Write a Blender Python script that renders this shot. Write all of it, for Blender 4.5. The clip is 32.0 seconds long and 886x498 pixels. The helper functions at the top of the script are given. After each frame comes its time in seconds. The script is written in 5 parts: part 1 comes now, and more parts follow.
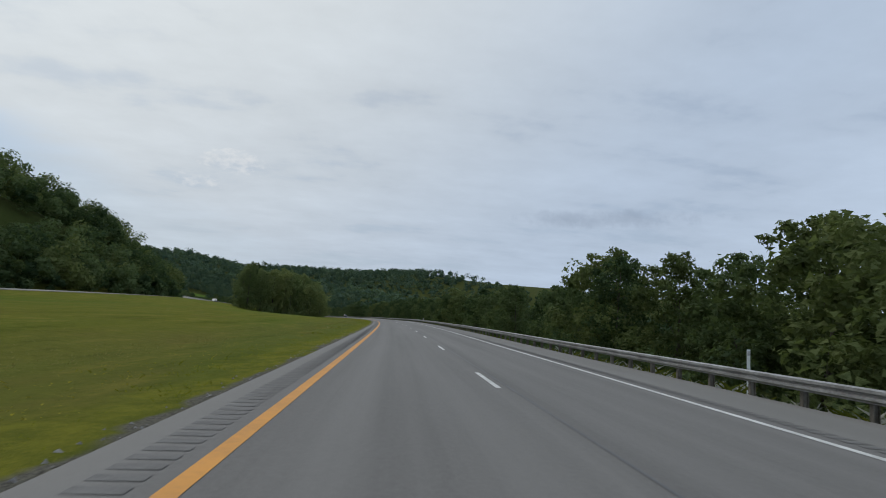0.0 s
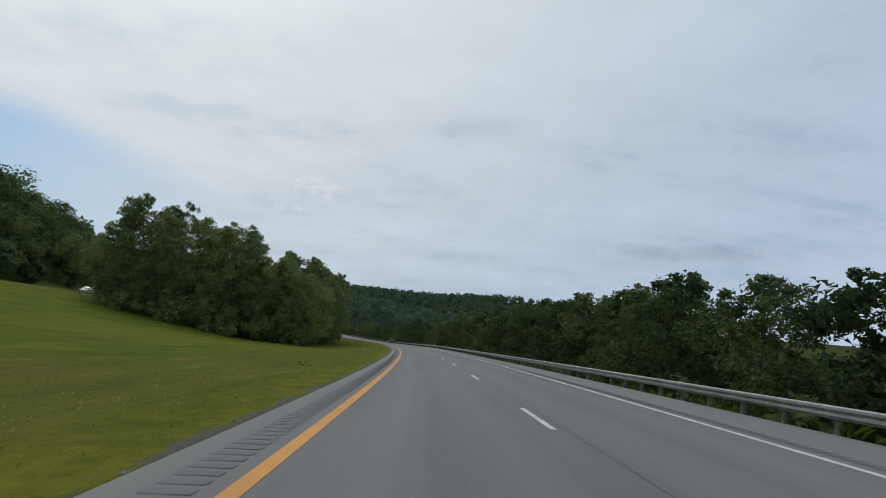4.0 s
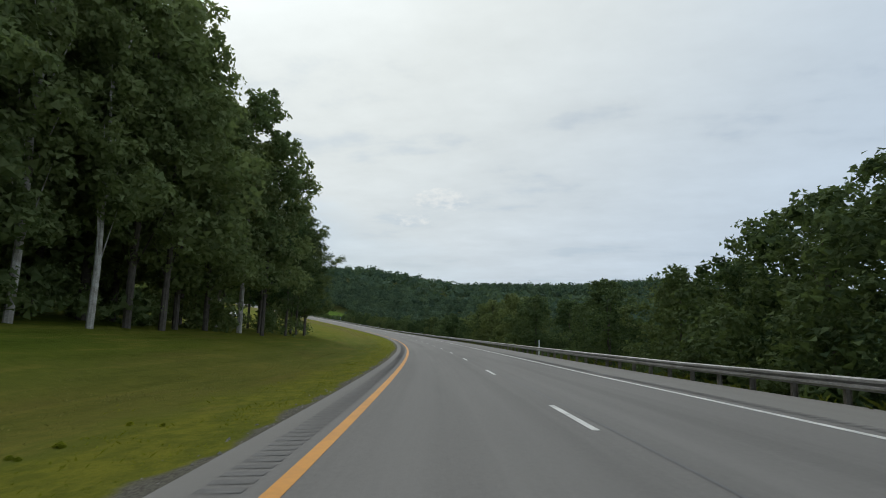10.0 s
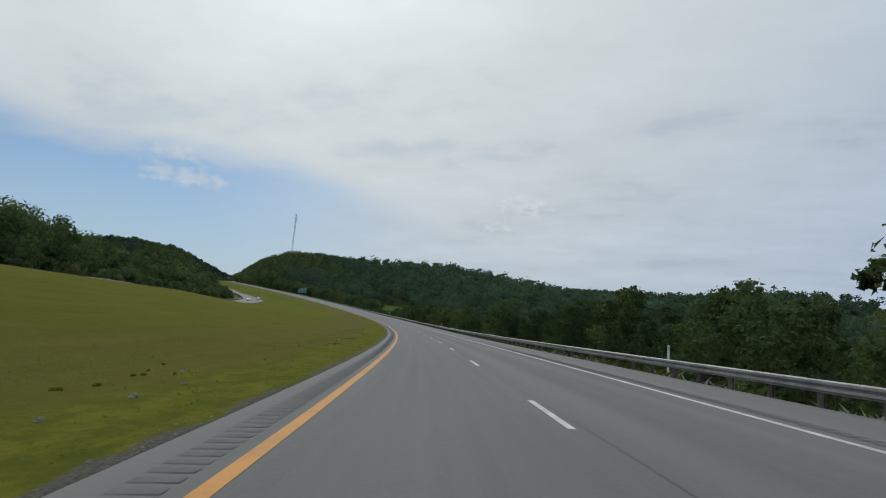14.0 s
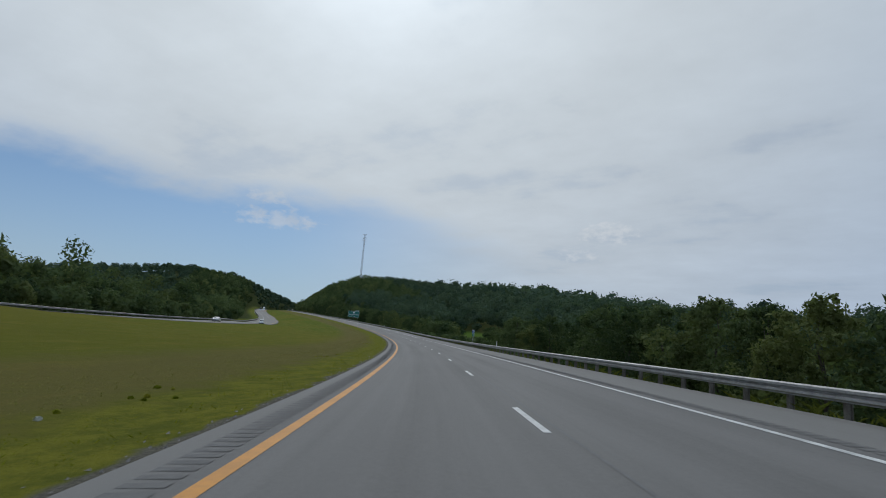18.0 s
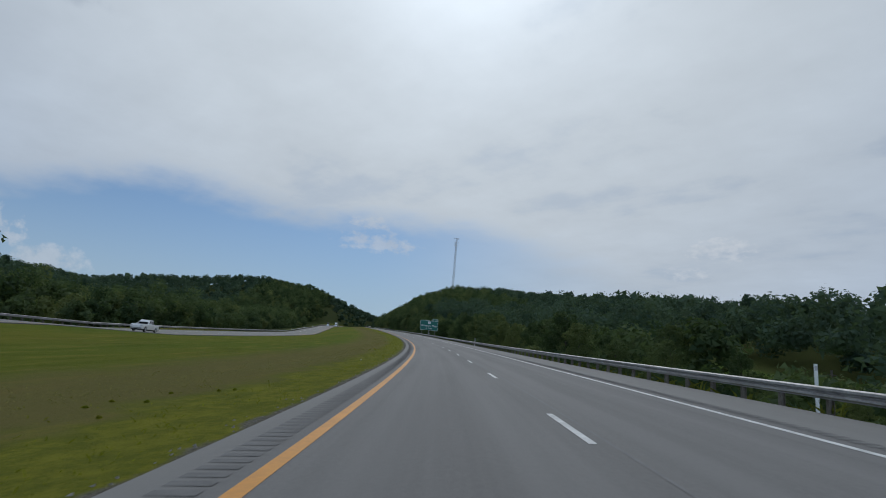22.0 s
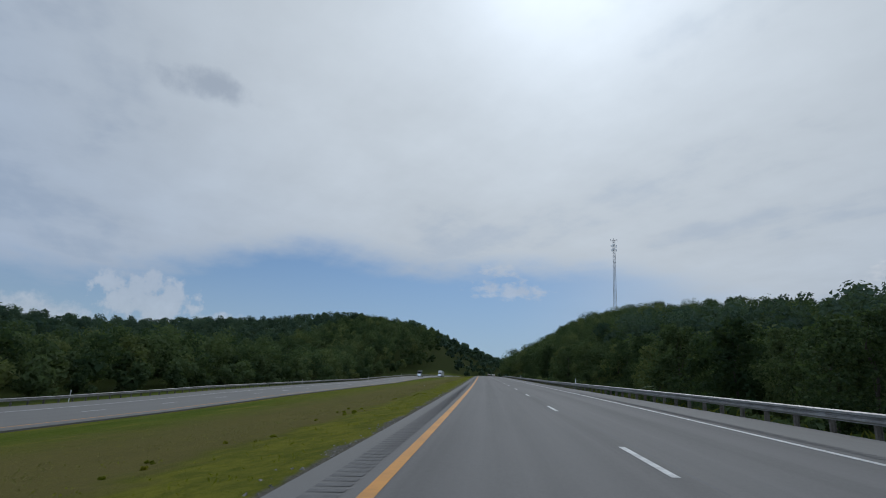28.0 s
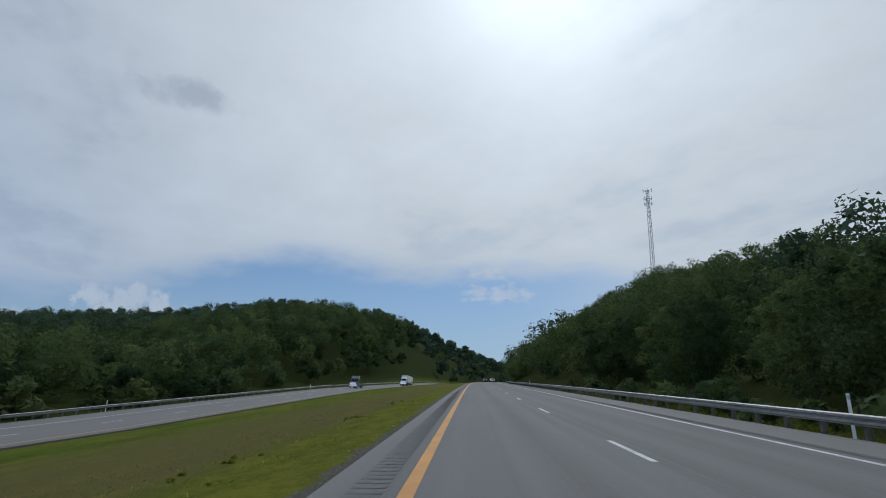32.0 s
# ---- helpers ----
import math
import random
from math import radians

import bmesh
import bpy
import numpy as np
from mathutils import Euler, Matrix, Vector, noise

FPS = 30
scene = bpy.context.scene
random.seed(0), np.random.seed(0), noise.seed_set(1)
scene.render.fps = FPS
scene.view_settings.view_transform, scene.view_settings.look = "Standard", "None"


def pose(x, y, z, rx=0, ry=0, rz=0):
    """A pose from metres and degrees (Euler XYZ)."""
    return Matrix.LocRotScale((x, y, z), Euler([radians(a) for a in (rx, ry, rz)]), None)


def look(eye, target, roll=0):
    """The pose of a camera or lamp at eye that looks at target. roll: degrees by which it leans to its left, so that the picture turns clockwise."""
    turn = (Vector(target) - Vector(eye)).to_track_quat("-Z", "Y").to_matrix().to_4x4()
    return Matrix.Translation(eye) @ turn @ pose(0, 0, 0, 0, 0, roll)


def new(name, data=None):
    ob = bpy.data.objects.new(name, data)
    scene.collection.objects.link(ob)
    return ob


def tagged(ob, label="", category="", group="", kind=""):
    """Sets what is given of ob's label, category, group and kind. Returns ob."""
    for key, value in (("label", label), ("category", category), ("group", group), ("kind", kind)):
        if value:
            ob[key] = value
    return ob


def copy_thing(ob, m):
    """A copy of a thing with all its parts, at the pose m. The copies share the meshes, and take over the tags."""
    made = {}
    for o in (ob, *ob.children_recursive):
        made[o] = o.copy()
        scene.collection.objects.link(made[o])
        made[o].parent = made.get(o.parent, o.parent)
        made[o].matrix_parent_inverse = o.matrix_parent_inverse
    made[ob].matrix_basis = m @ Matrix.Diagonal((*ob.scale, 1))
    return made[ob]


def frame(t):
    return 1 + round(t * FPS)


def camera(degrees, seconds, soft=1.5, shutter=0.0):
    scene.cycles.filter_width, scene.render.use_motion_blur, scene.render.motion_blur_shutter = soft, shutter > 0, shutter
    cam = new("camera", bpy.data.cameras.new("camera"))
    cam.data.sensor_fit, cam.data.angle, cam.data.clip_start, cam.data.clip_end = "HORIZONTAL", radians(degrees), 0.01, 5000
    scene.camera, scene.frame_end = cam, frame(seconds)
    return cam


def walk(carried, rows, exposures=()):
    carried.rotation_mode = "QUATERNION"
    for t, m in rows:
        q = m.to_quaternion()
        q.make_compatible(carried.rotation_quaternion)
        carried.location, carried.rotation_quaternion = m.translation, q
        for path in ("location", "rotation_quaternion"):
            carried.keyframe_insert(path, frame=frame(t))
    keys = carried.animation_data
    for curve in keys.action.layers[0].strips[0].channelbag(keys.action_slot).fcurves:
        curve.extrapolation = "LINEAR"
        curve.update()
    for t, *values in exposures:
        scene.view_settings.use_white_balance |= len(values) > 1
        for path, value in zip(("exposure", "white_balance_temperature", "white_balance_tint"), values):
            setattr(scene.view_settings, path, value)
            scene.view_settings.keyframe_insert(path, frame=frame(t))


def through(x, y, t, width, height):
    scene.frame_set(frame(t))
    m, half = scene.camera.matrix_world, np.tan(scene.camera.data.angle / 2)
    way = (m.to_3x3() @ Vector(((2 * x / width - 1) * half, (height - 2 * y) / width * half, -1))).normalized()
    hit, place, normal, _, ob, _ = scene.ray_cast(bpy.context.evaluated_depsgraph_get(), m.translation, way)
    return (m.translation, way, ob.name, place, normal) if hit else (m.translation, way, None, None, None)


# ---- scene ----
cam = camera(78.74, 32.0, soft=0.95, shutter=0.035)
PATH = [
    (0, pose(1.48, 0.00, 1.326, 96.23, -3.65, -4.88)),
    (0.5, pose(1.44, 18.64, 0.950, 95.61, -2.42, -4.10)),
    (1, pose(1.33, 37.25, 0.574, 98.00, -1.81, -4.21)),
    (1.5, pose(1.10, 55.82, 0.210, 99.78, -0.37, -2.87)),
    (2, pose(0.74, 74.35, -0.171, 100.03, -0.95, -2.57)),
    (2.5, pose(0.21, 92.85, -0.569, 101.10, -1.48, -0.49)),
    (3, pose(-0.51, 111.30, -0.982, 100.24, -2.05, 0.66)),
    (3.5, pose(-1.45, 129.70, -1.409, 98.15, -4.06, 1.33)),
    (4, pose(-2.65, 148.06, -1.851, 98.58, -6.45, 2.86)),
    (4.5, pose(-4.12, 166.38, -2.314, 99.24, -6.02, 4.18)),
    (6.5, pose(-13.15, 239.44, -4.248, 97.77, -6.77, 10.16)),
    (7, pose(-16.26, 257.60, -4.752, 97.55, -7.18, 10.83)),
    (7.5, pose(-19.73, 275.71, -5.270, 97.61, -6.30, 12.80)),
    (8, pose(-23.57, 293.76, -5.811, 97.84, -6.50, 13.52)),
    (8.5, pose(-27.74, 311.73, -6.365, 98.18, -5.32, 14.65)),
    (9, pose(-32.29, 329.60, -6.936, 98.59, -4.44, 15.98)),
    (9.5, pose(-37.22, 347.36, -7.504, 98.09, -3.14, 16.12)),
    (10, pose(-42.51, 365.00, -8.055, 97.82, -1.97, 17.00)),
    (10.5, pose(-48.19, 382.52, -8.589, 97.28, -2.94, 17.42)),
    (11, pose(-54.23, 399.90, -9.078, 98.46, -3.11, 19.66)),
    (11.5, pose(-60.65, 417.14, -9.506, 98.50, -3.64, 21.15)),
    (12, pose(-67.43, 434.22, -9.875, 96.90, -3.81, 22.51)),
    (12.5, pose(-74.53, 451.16, -10.190, 96.18, -4.09, 23.30)),
    (13, pose(-81.96, 467.93, -10.464, 96.72, -5.04, 24.00)),
    (13.5, pose(-89.72, 484.53, -10.697, 98.17, -4.59, 25.03)),
    (14, pose(-97.79, 500.95, -10.888, 98.00, -4.99, 25.42)),
    (14.5, pose(-106.16, 517.20, -11.032, 98.80, -4.06, 26.85)),
    (15, pose(-114.82, 533.27, -11.127, 99.04, -2.96, 28.71)),
    (15.5, pose(-123.78, 549.15, -11.173, 99.68, -4.27, 29.66)),
    (17.5, pose(-162.59, 610.88, -10.712, 100.62, -3.30, 33.44)),
    (18, pose(-173.05, 625.89, -10.435, 100.68, -4.43, 34.22)),
    (18.5, pose(-183.81, 640.73, -10.101, 102.08, -4.47, 36.05)),
    (19, pose(-194.87, 655.39, -9.710, 102.21, -4.68, 37.39)),
    (19.5, pose(-206.22, 669.85, -9.270, 102.77, -3.51, 38.69)),
    (20, pose(-217.86, 684.12, -8.781, 103.32, -3.77, 39.48)),
    (20.5, pose(-229.87, 698.11, -8.247, 103.19, -4.26, 41.10)),
    (21, pose(-242.15, 711.86, -7.650, 103.40, -4.71, 42.75)),
    (21.5, pose(-254.70, 725.37, -6.982, 103.66, -6.27, 43.44)),
    (22, pose(-267.51, 738.63, -6.242, 102.10, -5.23, 44.51)),
    (22.5, pose(-280.58, 751.65, -5.442, 101.66, -6.00, 45.94)),
    (23, pose(-293.89, 764.41, -4.595, 102.14, -5.93, 47.73)),
    (23.5, pose(-307.45, 776.93, -3.702, 103.10, -5.83, 48.67)),
    (24, pose(-321.23, 789.20, -2.766, 103.50, -5.48, 50.27)),
    (24.5, pose(-335.14, 801.27, -1.792, 104.23, -6.12, 51.49)),
    (25, pose(-349.21, 813.07, -0.787, 105.06, -6.17, 53.05)),
    (25.5, pose(-363.40, 824.62, 0.246, 105.63, -6.64, 54.62)),
    (27.5, pose(-421.15, 868.62, 4.557, 106.53, -4.49, 58.69)),
    (28, pose(-435.72, 879.18, 5.647, 106.00, -3.89, 58.94)),
    (28.5, pose(-450.39, 889.58, 6.732, 104.67, -2.51, 58.75)),
    (29, pose(-465.13, 899.92, 7.814, 103.91, -1.08, 59.08)),
    (29.5, pose(-479.94, 910.22, 8.886, 103.50, -1.30, 58.31)),
    (30, pose(-494.80, 920.49, 9.949, 104.50, -0.60, 58.59)),
    (30.5, pose(-509.69, 930.74, 11.005, 104.59, -0.44, 58.42)),
    (31, pose(-524.62, 940.99, 12.060, 106.21, -1.58, 58.28)),
    (31.5, pose(-539.58, 951.25, 13.111, 106.64, -1.03, 58.37)),
    (32, pose(-554.56, 961.53, 14.159, 106.54, -2.10, 58.07)),
]
walk(cam, PATH, [(0.0, 0.02, 6650, 10), (2.0, 0.0, 6550, 9.5), (4.0, 0.02, 6600, 9), (7.0, 0.18, 6750, 8), (9.0, 0.20, 6850, 7.5), (11.0, 0.20, 6900, 7.5), (13.0, 0.02, 6750, 8),
                 (18.0, -0.24, 6350, 9.5), (28.0, -0.34, 6180, 10.5), (32.0, -0.26, 6150, 10)])

# ---- world and sun ----
SUN_AZ, SUN_EL = radians(45), radians(46)
SUN_DIR = Vector((-math.sin(SUN_AZ) * math.cos(SUN_EL), math.cos(SUN_AZ) * math.cos(SUN_EL), math.sin(SUN_EL)))


class Nodes:
    """Short hand for building node trees."""

    def __init__(self, tree):
        self.t = tree

    def n(self, kind, ins=(), **props):
        node = self.t.nodes.new(kind)
        for k, v in props.items():
            setattr(node, k, v)
        for k, v in (ins.items() if isinstance(ins, dict) else enumerate(ins)):
            if v is None:
                continue
            if isinstance(v, bpy.types.NodeSocket):
                self.t.links.new(v, node.inputs[k])
            else:
                node.inputs[k].default_value = v
        return node

    def m(self, op, a, b=None, c=None):
        return self.n("ShaderNodeMath", (a, b, c), operation=op).outputs[0]

    def ramp(self, x, lo, hi, to0=0.0, to1=1.0):
        return self.n("ShaderNodeMapRange", (x, lo, hi, to0, to1), interpolation_type="SMOOTHSTEP").outputs[0]

    def lin(self, x, lo, hi, to0=0.0, to1=1.0):
        return self.n("ShaderNodeMapRange", (x, lo, hi, to0, to1)).outputs[0]

    def noise(self, vec, scale, detail=3.0, rough=0.55):
        return self.n("ShaderNodeTexNoise", {"Vector": vec, "Scale": scale, "Detail": detail, "Roughness": rough}).outputs[0]

    def mix(self, f, a, b, mode="MIX"):
        node = self.n("ShaderNodeMix", data_type="RGBA", blend_type=mode)
        for k, v in ((0, f), (6, a), (7, b)):
            if isinstance(v, bpy.types.NodeSocket):
                self.t.links.new(v, node.inputs[k])
            elif k:
                node.inputs[k].default_value = (*v, 1) if len(v) == 3 else v
            else:
                node.inputs[k].default_value = v
        return node.outputs[2]

    def vmath(self, op, a, b=None):
        return self.n("ShaderNodeVectorMath", (a, b), operation=op)

    def scaled(self, vec, sx, sy, sz):
        return self.n("ShaderNodeMapping", {"Vector": vec, "Scale": (sx, sy, sz)}).outputs[0]


def build_world():
    w = bpy.data.worlds.new("sky")
    scene.world = w
    w.use_nodes = True
    w.node_tree.nodes.clear()
    k = Nodes(w.node_tree)
    d = k.n("ShaderNodeTexCoord").outputs["Generated"]
    xyz = k.n("ShaderNodeSeparateXYZ", (d,)).outputs
    el = k.m("MULTIPLY", k.m("ARCSINE", xyz[2]), 57.2958)
    az = k.m("MULTIPLY", k.m("ARCTAN2", k.m("MULTIPLY", xyz[0], -1), xyz[1]), 57.2958)
    sky = k.n("ShaderNodeTexSky", sky_type="NISHITA", sun_disc=False, sun_elevation=SUN_EL, sun_rotation=-SUN_AZ,
              altitude=700.0, air_density=1.0, dust_density=1.5, ozone_density=1.5).outputs[0]
    blue = k.mix(1.0, sky, (0.050, 0.068, 0.082), "MULTIPLY")
    # high overcast, seen in perspective
    up = k.m("MAXIMUM", k.m("ADD", xyz[2], 0.12), 0.02)
    flat = k.n("ShaderNodeCombineXYZ", (k.m("DIVIDE", xyz[0], up), k.m("DIVIDE", xyz[1], up), 0.0)).outputs[0]
    n1 = k.noise(k.scaled(flat, 0.5, 1.1, 1), 1.0, 5.0, 0.55)
    n2 = k.noise(flat, 3.0, 5.0, 0.6)
    wisp = k.m("ADD", k.m("MULTIPLY", k.m("SUBTRACT", n1, 0.5), 1.0), k.m("MULTIPLY", k.m("SUBTRACT", n2, 0.5), 0.5))
    dot = k.m("MAXIMUM", k.vmath("DOT_PRODUCT", d, tuple(SUN_DIR)).outputs["Value"], 0.0)
    glow = k.m("ADD", k.m("MULTIPLY", k.m("POWER", dot, 4.0), 0.30), k.m("MULTIPLY", k.m("POWER", dot, 40.0), 0.55))
    # cloud away from the sun is lit full on; added, mostly unseen, to brighten trees
    away = k.m("MULTIPLY", k.ramp(k.vmath("DOT_PRODUCT", d, tuple(-SUN_DIR)).outputs["Value"], -0.35, 0.7), 0.50)
    bright = k.m("MULTIPLY", k.m("ADD", k.m("ADD", glow, away), 0.54), k.m("ADD", 1.0, k.m("MULTIPLY", wisp, 0.42)))
    tint = k.mix(k.ramp(dot, 0.35, 0.95), (0.80, 0.98, 1.24), (0.92, 1.0, 1.06))
    deck = k.mix(1.0, tint, k.n("ShaderNodeCombineColor", (bright, bright, bright)).outputs[0], "MULTIPLY")
    # the deck ends in a long edge above the ridge ahead; clear sky under it
    wide = k.m("MULTIPLY", k.ramp(az, -12.0, 48.0), k.ramp(az, 150.0, 95.0))
    edge = k.m("ADD", k.m("MULTIPLY", wide, 15.5), k.m("MULTIPLY", wisp, 7.0))
    edge = k.m("SUBTRACT", edge, k.m("MULTIPLY", k.ramp(az, 72.0, 98.0), 5.5))
    clear = k.m("MULTIPLY", k.ramp(k.m("SUBTRACT", edge, el), -1.2, 3.0), k.m("MULTIPLY", k.ramp(az, -14.0, 10.0), k.ramp(az, 150.0, 95.0)))
    clear = k.m("MULTIPLY", clear, k.ramp(az, 22.0, 56.0, 0.12, 1.0))
    clear = k.m("MAXIMUM", clear, k.m("MULTIPLY", k.ramp(k.m("ADD", n1, k.m("MULTIPLY", n2, 0.3)), 0.60, 0.50), 0.16))
    haze = k.ramp(el, 16.0, -1.0, 0.12, 0.75)
    low = k.mix(haze, blue, (0.43, 0.53, 0.64))
    # small heaps of cloud in the clear band
    puff = k.noise(d, 26.0, 5.0, 0.6)

    ragged = k.noise(k.scaled(d, 1.0, 1.0, 1.8), 42.0, 5.0, 0.58)

    def heap(a, e, ra, re, lo, hi, tex=puff, amount=2.4):
        q = k.m("ADD", k.m("POWER", k.m("DIVIDE", k.m("SUBTRACT", az, a), ra), 2.0), k.m("POWER", k.m("DIVIDE", k.m("SUBTRACT", el, e), re), 2.0))
        return k.ramp(k.m("SUBTRACT", k.m("MULTIPLY", tex, amount), q), lo, hi)
    heaps = heap(52.8, 11.9, 4.2, 1.1, 1.3, 2.7, ragged, 5.0)
    for h in (heap(53.6, 14.0, 2.2, 0.8, 1.4, 2.8, ragged, 5.0), heap(88.5, 7.4, 7.0, 3.9, 0.72, 1.05), heap(82.0, 5.6, 4.2, 2.0, 0.7, 1.2), heap(97.0, 5.0, 7.0, 2.2, 0.6, 1.2)):
        heaps = k.m("MAXIMUM", heaps, h)
    lit = k.m("ADD", 0.46, k.m("MULTIPLY", puff, 0.34))
    low = k.mix(k.m("MULTIPLY", heaps, 0.52), low, k.n("ShaderNodeCombineColor", (lit, k.m("MULTIPLY", lit, 1.05), k.m("MULTIPLY", lit, 1.12))).outputs[0])
    out = k.mix(clear, deck, low)
    # bright and dark scraps under the deck
    small = k.m("MAXIMUM", heap(17.6, 13.0, 3.4, 1.1, 1.5, 2.9, ragged, 5.0), heap(20.6, 10.8, 2.4, 0.8, 1.5, 2.9, ragged, 5.0))
    out = k.mix(k.m("MULTIPLY", small, 0.42), out, (0.78, 0.80, 0.82))
    dark = k.m("MAXIMUM", heap(87.4, 28.3, 5.6, 1.7, 0.0, 1.5), heap(-22.0, 10.0, 13.0, 1.2, 0.3, 1.5))
    out = k.mix(k.m("MULTIPLY", dark, 0.45), out, (0.24, 0.30, 0.40))
    bg = k.n("ShaderNodeBackground", (out, 1.0))
    k.n("ShaderNodeOutputWorld", (bg.outputs[0],))


build_world()
sun = new("sun", bpy.data.lights.new("sun", "SUN"))
sun.data.energy, sun.data.angle, sun.data.color = 0.85, radians(35), (1.0, 0.97, 0.93)
sun.matrix_world = look(SUN_DIR * 100, (0, 0, 0))


# ---- materials ----
def material(name, build):
    mt = bpy.data.materials.new(name)
    mt.use_nodes = True
    mt.node_tree.nodes.clear()
    k = Nodes(mt.node_tree)
    k.n("ShaderNodeOutputMaterial", (build(k),))
    return mt


def plain(name, a, b=None, scale=6.0, rough=0.7, metal=0.0, bump=0.0, bump_scale=40.0, spread=0.0, coat=0.0, spec=0.5):
    """Two tones mixed by large and fine noise, with a fine relief."""
    b = b or tuple(c * 0.8 for c in a)

    def build(k):
        p = k.n("ShaderNodeNewGeometry").outputs["Position"]
        f = k.m("ADD", k.m("MULTIPLY", k.noise(p, scale), 0.6), k.m("MULTIPLY", k.noise(p, scale * 9), 0.4))
        c = k.mix(k.ramp(f, 0.35, 0.65), a, b)
        if spread:
            r = k.n("ShaderNodeObjectInfo").outputs["Random"]
            c = k.mix(1.0, c, k.n("ShaderNodeCombineColor", (k.lin(r, 0, 1, 1 - spread, 1 + spread),) * 3).outputs[0], "MULTIPLY")
        ins = {"Base Color": c, "Roughness": rough, "Metallic": metal, "Coat Weight": coat, "Specular IOR Level": spec}
        if bump:
            ins["Normal"] = k.n("ShaderNodeBump", {"Strength": bump, "Distance": 0.02, "Height": k.noise(p, bump_scale)}).outputs[0]
        return k.n("ShaderNodeBsdfPrincipled", ins).outputs[0]
    return material(name, build)


def asphalt_build(k):
    uv = k.n("ShaderNodeUVMap", uv_map="lane").outputs[0]
    p = k.n("ShaderNodeNewGeometry").outputs["Position"]
    o = k.n("ShaderNodeSeparateXYZ", (uv,)).outputs[0]
    streak = k.noise(k.scaled(uv, 1.6, 0.012, 1), 1.0, 4.0, 0.6)
    patch = k.noise(k.scaled(uv, 0.5, 0.05, 1), 1.0, 4.0, 0.6)
    grain = k.noise(p, 16.0, 5.0, 0.8)
    # worn wheel tracks, polished a little lighter, oil line between them
    lane = k.m("PINGPONG", k.m("ADD", o, 0.0), 1.83)
    track = k.m("MULTIPLY", k.ramp(k.m("ABSOLUTE", k.m("SUBTRACT", lane, 0.95)), 0.5, 0.1), 0.35)
    v = k.m("ADD", k.m("MULTIPLY", streak, 0.45), k.m("ADD", k.m("MULTIPLY", patch, 0.35), k.m("MULTIPLY", grain, 0.36)))
    c = k.mix(k.ramp(v, 0.35, 0.75), (0.100, 0.096, 0.090), (0.166, 0.160, 0.150))
    c = k.mix(track, c, (0.176, 0.170, 0.160))
    # paler shoulders
    sh = k.m("MAXIMUM", k.ramp(o, 7.4, 8.2), k.ramp(o, -0.3, -1.2))
    c = k.mix(k.m("MULTIPLY", sh, 0.6), c, (0.186, 0.178, 0.162))
    nrm = k.n("ShaderNodeBump", {"Strength": 0.35, "Distance": 0.01, "Height": k.noise(p, 60.0, 2.0)}).outputs[0]
    return k.n("ShaderNodeBsdfPrincipled", {"Base Color": c, "Roughness": 0.78, "Normal": nrm, "Specular IOR Level": 0.35}).outputs[0]


